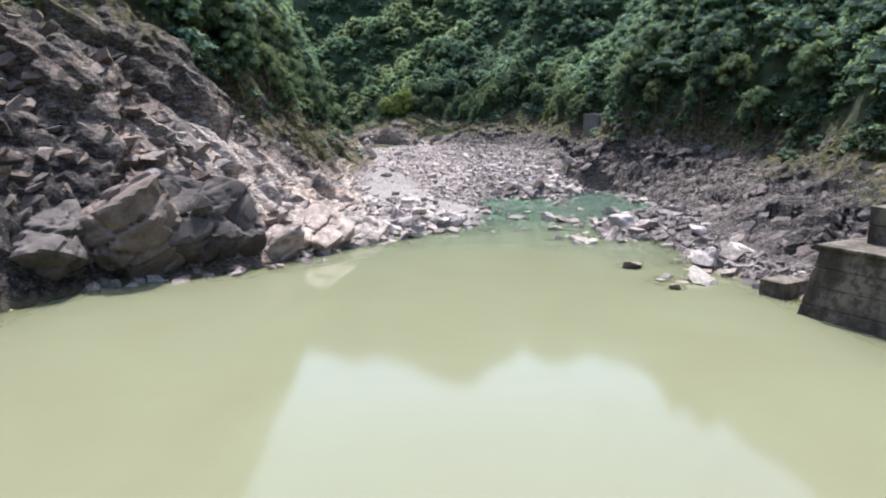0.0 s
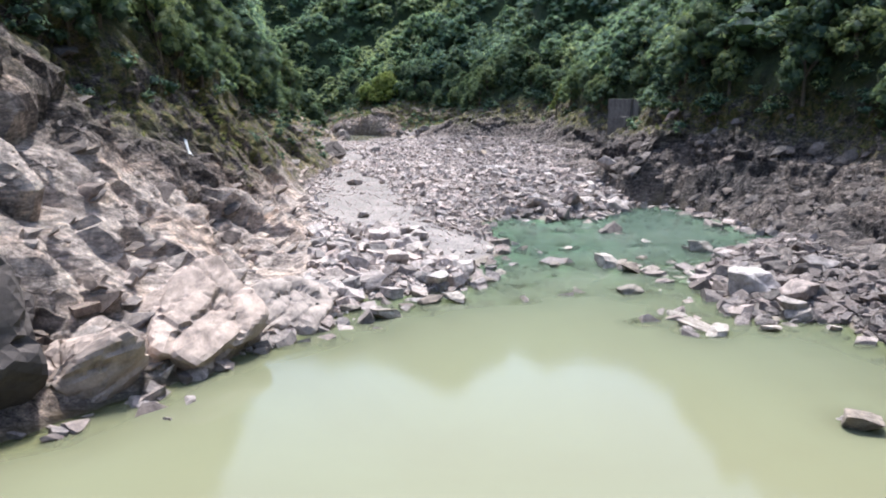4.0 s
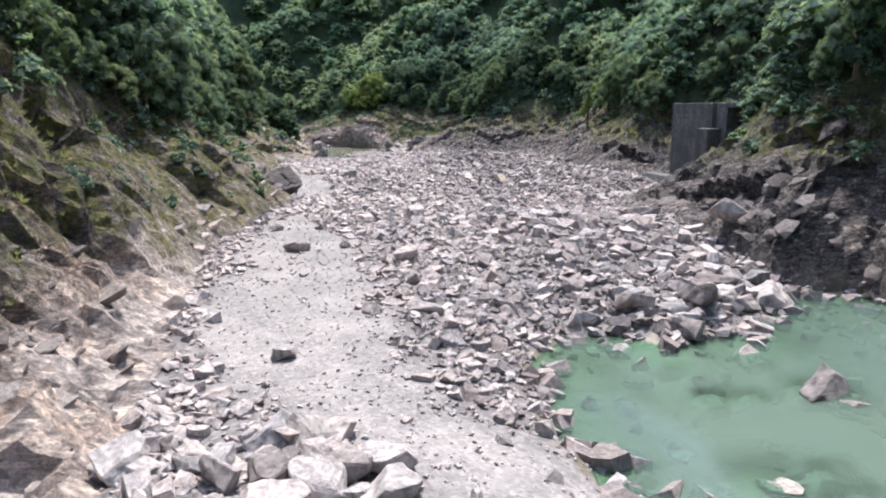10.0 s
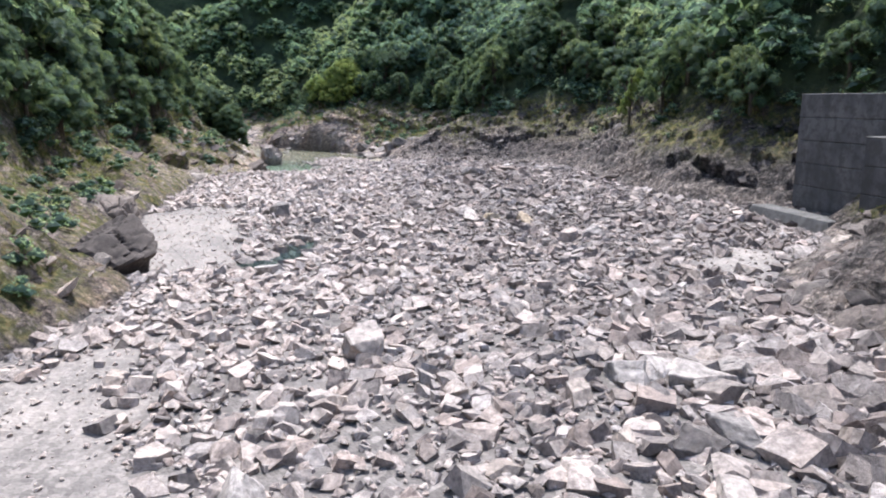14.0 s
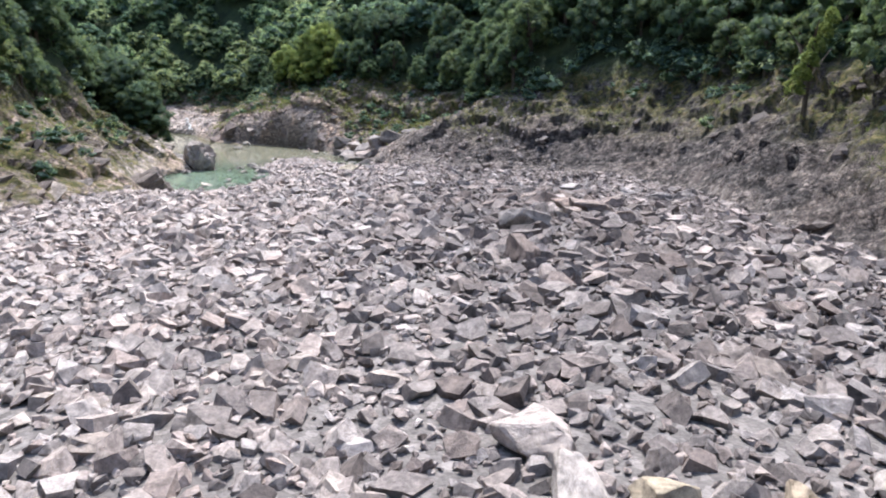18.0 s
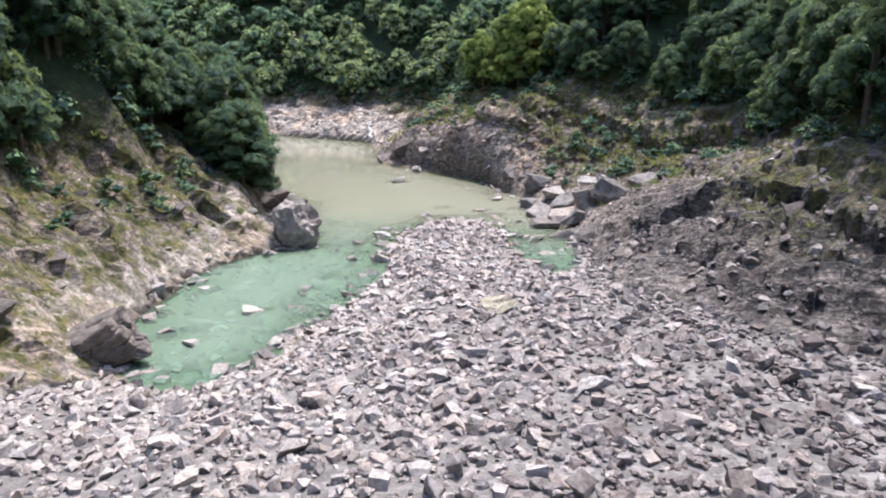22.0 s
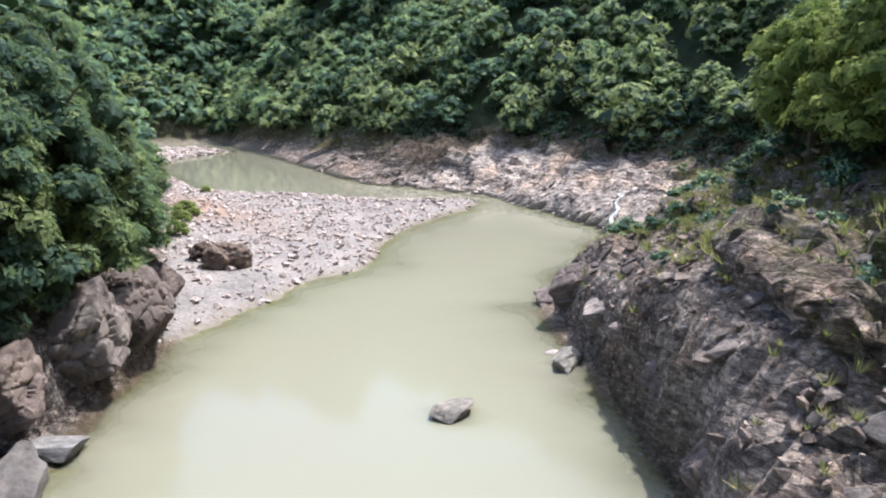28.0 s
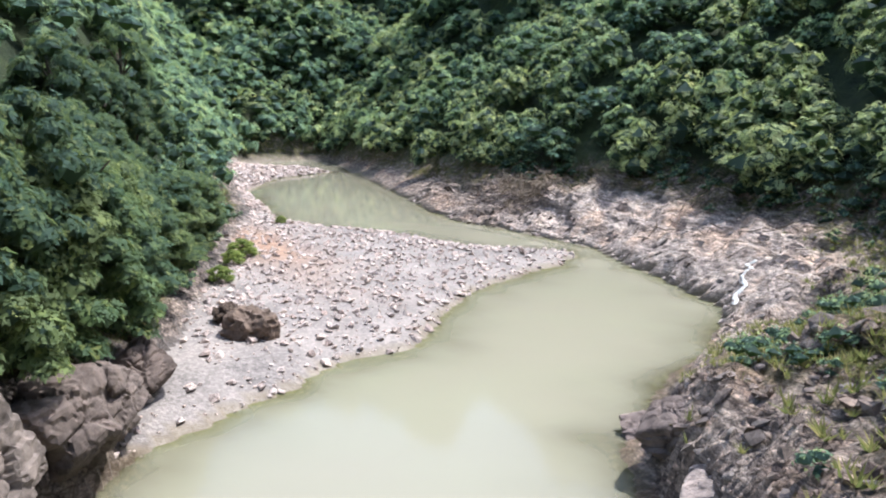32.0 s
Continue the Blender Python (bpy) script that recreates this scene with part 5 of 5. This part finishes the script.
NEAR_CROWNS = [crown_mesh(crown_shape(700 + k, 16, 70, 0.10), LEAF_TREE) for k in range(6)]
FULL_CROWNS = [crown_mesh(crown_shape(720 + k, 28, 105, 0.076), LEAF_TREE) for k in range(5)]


YELLOW_CROWNS = [crown_mesh(crown_shape(740 + k, 26, 90, 0.085), LEAF_YELLOW) for k in range(2)]
YELLOW_AT = [(-20, 349)]


def trunk_mesh(seed):
    """A tapered, bent trunk with a few limbs; 1 high."""
    r = np.random.default_rng(seed)
    bm = bmesh.new()
    stems = [((0, 0, -0.12), (0.03 * r.normal(), 0.03 * r.normal(), 0.35), (0.06 * r.normal(), 0.06 * r.normal(), 0.8), 0.045)]
    for a in range(4):
        an = a * 1.6 + r.uniform(-0.4, 0.4)
        stems.append(((0, 0, 0.3 + 0.08 * a), (0.12 * math.cos(an), 0.12 * math.sin(an), 0.45 + 0.09 * a), (0.3 * math.cos(an), 0.3 * math.sin(an), 0.62 + 0.08 * a), 0.02))
    for p0, p1, p2, w in stems:
        rings = []
        for p, ww in ((p0, w), (p1, w * 0.75), (p2, w * 0.35)):
            rings.append([bm.verts.new((p[0] + ww * math.cos(q * 1.047), p[1] + ww * math.sin(q * 1.047), p[2])) for q in range(6)])
        for a, b in zip(rings, rings[1:]):
            for q in range(6):
                bm.faces.new((a[q], a[(q + 1) % 6], b[(q + 1) % 6], b[q]))
    return bm_mesh("trunk", bm, BARK)


TRUNKS = [trunk_mesh(k) for k in range(3)]


def wooded(x, y):
    z, k = plan(x, y)
    return z, k, (~k["floor"]) & (k["over"] > 0.6)


gx_, gy_ = [a.ravel() for a in np.meshgrid(np.arange(-470, 150, 5.8), np.arange(28, 640, 5.8))]
tx, ty = gx_ + rng.uniform(-2.4, 2.4, len(gx_)), gy_ + rng.uniform(-2.4, 2.4, len(gx_))
ex, ey = np.concatenate([rng.uniform(-62, -16, 900), rng.uniform(-24, 66, 620)]), np.concatenate([rng.uniform(96, 312, 900), rng.uniform(100, 352, 620)])
tx, ty = np.concatenate([tx, ex]), np.concatenate([ty, ey])
tz, k, ok = wooded(tx, ty)
ok[-len(ex):] &= np.where(k["left"][-len(ex):], k["over"][-len(ex):] < 22, k["over"][-len(ex):] < 17)
ok &= (np.abs(tx) < 0.65 * ty + 10) | ((tx < 0) & (ty > 245))
ok &= (tz < 22 + 0.165 * np.hypot(tx, ty) + np.where(tx < -40, 16, 0)) & (tz < 150) & (np.where(k["over"] > 40, rng.random(len(tx)) < np.where(tx < -130, 0.8, 0.66), True))
ok &= ~((np.abs(tx - 44.5) < 7.5) & (np.abs(ty - 186) < 14))
ok &= ~((tx > 32) & (tx < 45) & (ty > 158) & (ty < 186) & (tz < 13))
ok &= ~(k["left"] & (ty < 82)) | (rng.random(len(tx)) < 0.3)
tx, ty, tz, over, lft = tx[ok], ty[ok], tz[ok], k["over"][ok], k["left"][ok]
tz = ground_z(tx, ty)
# the trees nearest to the flight are things of their own
score = over + np.where((lft & (ty > 250) & (ty < 335)) | (~lft & (ty > 270) & (ty < 350)), -8, 0) + np.where(ty < 100, 5, 0) + np.where(tx < -110, 60, 0) + np.where(ty > 385, 60, 0)
order = np.argsort(score)
near_i, far_i = order[:290], order[290:]
for i in near_i:
    kk = int(rng.integers(0, 6))
    big = rng.uniform(2.8, 4.6) * (0.8 if over[i] < 2.5 else 1.0)
    tall = big * rng.uniform(1.05, 1.5)
    tree = new("tree")
    tree.matrix_world = pose(tx[i], ty[i], tz[i], 0, 0, rng.uniform(0, 360))
    yellow = min(math.hypot(tx[i] - a, ty[i] - b) for a, b in YELLOW_AT) < 4.5
    full = ty[i] > 283 and tx[i] > -100 and (ty[i] < 345 if lft[i] else ty[i] < 370)
    if yellow:
        big, tall = 4.9, 6.6
    tagged(tree, "tall broadleaf tree with a yellow-green crown above the rocks" if yellow else "broadleaf tree with a dense layered green crown on the gorge slope", "tree", "trees on the banks")
    tr = new("trunk", TRUNKS[int(rng.integers(0, 3))])
    tr.parent, tr.scale = tree, (tall * 1.4, tall * 1.4, tall * 1.45)
    cr = new("crown", (YELLOW_CROWNS[kk % 2] if yellow else FULL_CROWNS[kk % 5] if full else NEAR_CROWNS[kk]))
    cr.parent, cr.scale, cr.location = tree, (big, big, tall), (0, 0, tall * 0.12)
n = len(far_i)
big = rng.uniform(3.2, 5.4, n) * np.where(over[far_i] > 26, 1.2, 1.0) * np.where(tx[far_i] < -200, 1.25, 1.0)
size = np.stack([big, big, big * rng.uniform(0.9, 1.35, n)], 1)
# tint also carries the lower right slope's shade and the far slopes' haze
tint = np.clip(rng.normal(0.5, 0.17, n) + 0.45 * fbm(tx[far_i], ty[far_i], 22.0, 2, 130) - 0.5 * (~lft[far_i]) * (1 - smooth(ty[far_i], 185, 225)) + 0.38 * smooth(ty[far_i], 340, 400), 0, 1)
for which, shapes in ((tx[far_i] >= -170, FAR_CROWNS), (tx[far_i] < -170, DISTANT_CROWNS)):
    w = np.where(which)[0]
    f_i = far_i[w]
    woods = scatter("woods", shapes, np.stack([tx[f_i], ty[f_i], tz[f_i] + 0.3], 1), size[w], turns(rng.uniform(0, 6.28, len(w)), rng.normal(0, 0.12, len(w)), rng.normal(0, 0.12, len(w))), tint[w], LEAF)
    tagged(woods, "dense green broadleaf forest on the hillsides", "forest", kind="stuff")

# tall trees that lean over the foot of the left bank
for x, y, r, tall in ((-40.5, 298.0, 4.2, 8.2), (-44.0, 301.0, 4.8, 10.0), (-44.5, 304.5, 4.2, 8.4), (-48.5, 309.0, 4.6, 10.5), (-52.5, 312.6, 4.8, 11.5), (-57.0, 315.6, 4.6, 11.0), (-62.0, 317.8, 4.8, 10.5), (-67.0, 320.0, 4.5, 9.6), (-73.0, 322.0, 4.4, 7.8), (-79.5, 324.5, 4.2, 7.2), (-87.0, 328.0, 4.2, 7.0), (-95.0, 331.0, 4.4, 7.4)):
    tree = new("tree")
    tree.matrix_world = pose(x, y, float(ground_z(x, y)[0]), 0, 0, x * 37)
    tagged(tree, "tall dense broadleaf tree overhanging the river bank", "tree", "trees on the banks")
    tr = new("trunk", TRUNKS[0])
    tr.parent, tr.scale = tree, (tall, tall, tall * 1.2)
    for tier, (wide, up) in enumerate(((1.05, -0.12), (1.05, 0.2), (0.9, 0.48))):
        cr = new("crown", FULL_CROWNS[(int(abs(x)) + tier) % 5])
        cr.parent, cr.scale, cr.location = tree, (r * wide, r * wide, tall * 0.5), (0.5 * tier - 0.5, 0.3 - 0.3 * tier, tall * up)

# yellow-green trees over the rocks of the bend
for x, y, r, tall in ((-22.0, 346.5, 4.2, 5.2), (-26.5, 350.5, 4.4, 6.0), (-15.0, 343.5, 4.2, 5.0), (-19.0, 344.0, 3.6, 4.4)):
    tree = new("tree")
    tree.matrix_world = pose(x, y, float(ground_z(x, y)[0]), 0, 0, x * 53)
    tagged(tree, "tall broadleaf tree with a yellow-green crown above the rocks", "tree", "trees on the banks")
    tr = new("trunk", TRUNKS[1])
    tr.parent, tr.scale = tree, (tall, tall, tall * 1.3)
    cr = new("crown", YELLOW_CROWNS[int(abs(y)) % 2])
    cr.parent, cr.scale, cr.location = tree, (r, r, tall), (0, 0, tall * 0.1)

# a slender tree hung with bright creepers on the right bank
vine = new("tree")
vine_z = float(ground_z(34.6, 240.6)[0])
vine.matrix_world = pose(34.6, 240.6, vine_z)
tagged(vine, "slender tree hung with bright yellow-green creepers on the wooded bank", "tree", "trees on the banks")
tr = new("trunk", TRUNKS[2])
tr.parent, tr.scale = vine, (6, 6, (17.0 - vine_z) / 0.8)
for k in range(6):
    cr = new("creeper", YELLOW_CROWNS[k % 2])
    cr.parent, cr.scale, cr.location = vine, (0.95 - 0.05 * k, 0.95 - 0.05 * k, 1.1), (-1.4 + 0.5 * k, -0.8 + 0.1 * (k % 2), 11.6 + 1.1 * k - vine_z)

# bushes along the tree line and on the ledges
m = 29000
x, y = rng.uniform(-125, 64, m), rng.uniform(45, 410, m)
z, k = plan(x, y)
grow = smooth(k["t"] + 0.3 * fbm(x, y, 9.0, 3, 90) + np.where(k["left"], 0.5 * smooth(y, 122, 142) + 0.2 * smooth(y, 122, 140) * (1 - smooth(y, 195, 215)), 0.08 * smooth(y, 140, 160) + 0.58 * smooth(y, 300, 314) * smooth(x, -48, -40)), 0.72, 1.1)
bald = ((x > 34) & (y > 160) & (y < 192)) | (k["left"] & (y < 125))
keep = (~k["floor"]) & (k["over"] < np.where(bald, 22, np.where(~k["left"] & (y > 100) & (y < 350), 16, 6))) & (rng.random(m) < grow * np.where(k["over"] > 6, 0.25, 0.25 + 0.3 * (k["over"] > 0))) & (np.abs(x) < 0.65 * y + 8) & ~((x > 33) & (x < 48) & (y > 166) & (y < 190) & (z < 12))
x, y, over_b = x[keep], y[keep], k["over"][keep]
n = len(x)
size = rng.uniform(0.45, 1.2, n) * np.where(over_b > 0, 1.6, 1.0)
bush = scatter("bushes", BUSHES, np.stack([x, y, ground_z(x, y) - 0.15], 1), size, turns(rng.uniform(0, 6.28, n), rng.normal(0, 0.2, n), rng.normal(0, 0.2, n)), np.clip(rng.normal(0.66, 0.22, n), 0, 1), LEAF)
tagged(bush, "low green shrubs and creepers along the tree line", "shrubs", kind="stuff")


# shrubs that stand alone on the gravel bar
for x, y, r in ((-118.1, 349.3, 1.0), (-94.3, 336.9, 1.9), (-91.0, 335.0, 1.4), (-84.5, 332.0, 1.5)):
    shrub = new("shrub")
    shrub.matrix_world = pose(x, y, float(ground_z(x, y)[0]), 0, 0, 70 * r)
    tagged(shrub, "low bright green shrub growing on the gravel bar", "shrub", "shrubs on the bar")
    stem = new("stem", TRUNKS[0])
    stem.parent, stem.scale = shrub, (r, r, r)
    leaves = new("foliage", YELLOW_CROWNS[0])
    leaves.parent, leaves.scale, leaves.location = shrub, (r, r, r * 0.8), (0, 0, -0.05)


def tuft_shape(seed):
    r = np.random.default_rng(seed)
    vs = []
    for b in range(11):
        a, lean = r.uniform(0, 6.28), r.uniform(0.2, 0.9)
        c, s = math.cos(a), math.sin(a)
        p = np.array([c, s, 0]) * r.uniform(0, 0.25)
        w = np.array([-s, c, 0]) * 0.085
        vs += [p - w, p + w, p + np.array([c * lean, s * lean, r.uniform(0.5, 1.0)])]
    return np.array(vs), np.arange(len(vs)).reshape(-1, 3)


m = 90000
x, y = rng.uniform(-70, 64, m), rng.uniform(45, 385, m)
z, k = plan(x, y)
near_bend = ((x < 5) & (x > -50) & (y > 300)) * 1.0
keep = (~k["floor"]) & (k["over"] < 3) & (rng.random(m) < smooth(k["t"] + 0.35 * fbm(x, y, 9.0, 3, 90) + 0.5 * near_bend, 0.5, 0.95) * np.where(((x < 5) & (y > 300)) | (k["left"] & (y > 115)), 0.9, 0.25))
x, y = x[keep], y[keep]
n = len(x)
size = rng.uniform(0.25, 0.65, n) * np.where((x < 5) & (y > 300), 1.2, 1.0)
tuft = scatter("grass", [tuft_shape(k) for k in range(4)], np.stack([x, y, ground_z(x, y) - 0.05], 1), size, turns(rng.uniform(0, 6.28, n), rng.normal(0, 0.15, n), rng.normal(0, 0.15, n)), np.clip(rng.normal(0.5, 0.3, n), 0, 1), GRASS)
tagged(tuft, "yellow-green grass tufts on the rock ledges", "grass", kind="stuff")


# ---- running water on the rocks, deadwood ----
def ribbon(name, line, width, mat, label, category):
    """A thin uneven sheet of water that follows the rock along a line of places."""
    pts = []
    for (x0, y0), (x1, y1) in zip(line, line[1:]):
        for t in np.linspace(0, 1, 9)[:-1]:
            pts.append((x0 + (x1 - x0) * t, y0 + (y1 - y0) * t))
    pts = np.array(pts + [line[-1]], float)
    side = np.gradient(pts, axis=0)[:, ::-1] * np.array([-1, 1])
    side /= np.linalg.norm(side, axis=1, keepdims=True)
    w = width * (0.5 + 0.3 * np.sin(np.arange(len(pts)) * 0.9) + 0.012 * np.arange(len(pts)))
    rows = []
    for f, up in ((-1.0, 0.0), (-0.4, 0.14), (0.4, 0.16), (1.0, 0.0)):
        p = pts + side * (w * f * 0.5)[:, None]
        rows.append(np.stack([p[:, 0], p[:, 1], np.maximum(np.convolve(np.pad(ground_z(pts[:, 0], pts[:, 1]), 3, "edge"), np.ones(7) / 7, "valid") + 0.15 + up, 0.03)], 1))
    v = np.concatenate(rows)
    n = len(pts)
    f = [(r * n + i, r * n + i + 1, (r + 1) * n + i + 1, (r + 1) * n + i) for r in range(3) for i in range(n - 1)]
    return tagged(new(name, mesh_np(name, v, f, mat, True)), label, category)


ribbon("waterfall", [(-58.6, 377.2), (-58.9, 376.2), (-57.6, 375.2), (-57.7, 374.0), (-56.5, 373.0), (-56.7, 371.8), (-55.6, 370.6), (-55.3, 369.8)], 0.45, FOAM, "small white waterfall running down the rocks into the river", "waterfall")
ribbon("waterfall", [(-25.2, 110.8), (-24.2, 109.6), (-23.4, 108.4), (-22.4, 107.2), (-21.0, 105.6)], 0.5, FOAM, "thin white trickle of water on the dark cliff", "waterfall")


def stick_shape(seed):
    r = np.random.default_rng(seed)
    a = [np.array([0.02 * math.cos(q * 2.1), 0.02 * math.sin(q * 2.1), 0]) for q in range(3)]
    rows = [np.array([r.normal(0, 0.05) * h, r.normal(0, 0.05) * h, h - 0.5]) for h in (0, 0.5, 1.0)]
    v = [c + p * (1 - 0.3 * k) for k, c in enumerate(rows) for p in a]
    f = [t for k in range(2) for q in range(3) for t in ((k * 3 + q, k * 3 + (q + 1) % 3, k * 3 + 3 + q), (k * 3 + (q + 1) % 3, k * 3 + 3 + (q + 1) % 3, k * 3 + 3 + q))]
    return np.array(v), np.array(f)


m = 1500
heap = rng.random(m) < 0.35
x = np.where(heap, rng.normal(-109, 4.5, m), rng.uniform(-135, -46, m))
y = np.where(heap, rng.normal(387.5, 2.2, m), rng.uniform(350, 398, m))
z, k = plan(x, y)
keep = (~k["floor"]) & (~k["left"]) & (k["over"] < 1.5) & (k["t"] > 0.12)
x, y, heap = x[keep], y[keep], heap[keep]
n = len(x)
sz = rng.uniform(1.0, 3.2, n)
tilt = rng.normal(1.25, 0.3, n)
wood = scatter("driftwood", [stick_shape(k) for k in range(4)], np.stack([x, y, ground_z(x, y) + np.where(heap, rng.uniform(0.1, 1.4, n), 0.15)], 1), sz[:, None] * np.array([1.6, 1.6, 1]), turns(rng.uniform(0, 6.28, n), tilt, rng.normal(0, 0.3, n)), rng.random(n), DEADWOOD)
tagged(wood, "heaps of bare brown driftwood and dead branches on the bank", "driftwood", kind="stuff")
boulder(-6.8, 272.9, 1.9, "tan slab of rock lying on the grey rubble spit", "boulders on the river bed", 0.55, mat=TAN_ROCK)
boulder(11.2, 194.7, 1.6, "pale yellow angular stone among the grey rubble", "boulders on the river bed", 0.9, mat=TAN_ROCK)
boulder(8.2, 196.0, 1.3, "pale yellow angular stone among the grey rubble", "boulders on the river bed", 0.9, mat=TAN_ROCK)
for x, y, r in ((-38.3, 305.6, 2.8), (-40.6, 308.2, 3.2), (-36.8, 303.0, 2.4), (-42.8, 309.8, 2.2), (-39.2, 307.6, 1.6)):
    boulder(x, y, r, "pale grey water-worn rock slab at the water's edge", "pale rocks on the bank", 0.6, mat=PALE_ROCK)
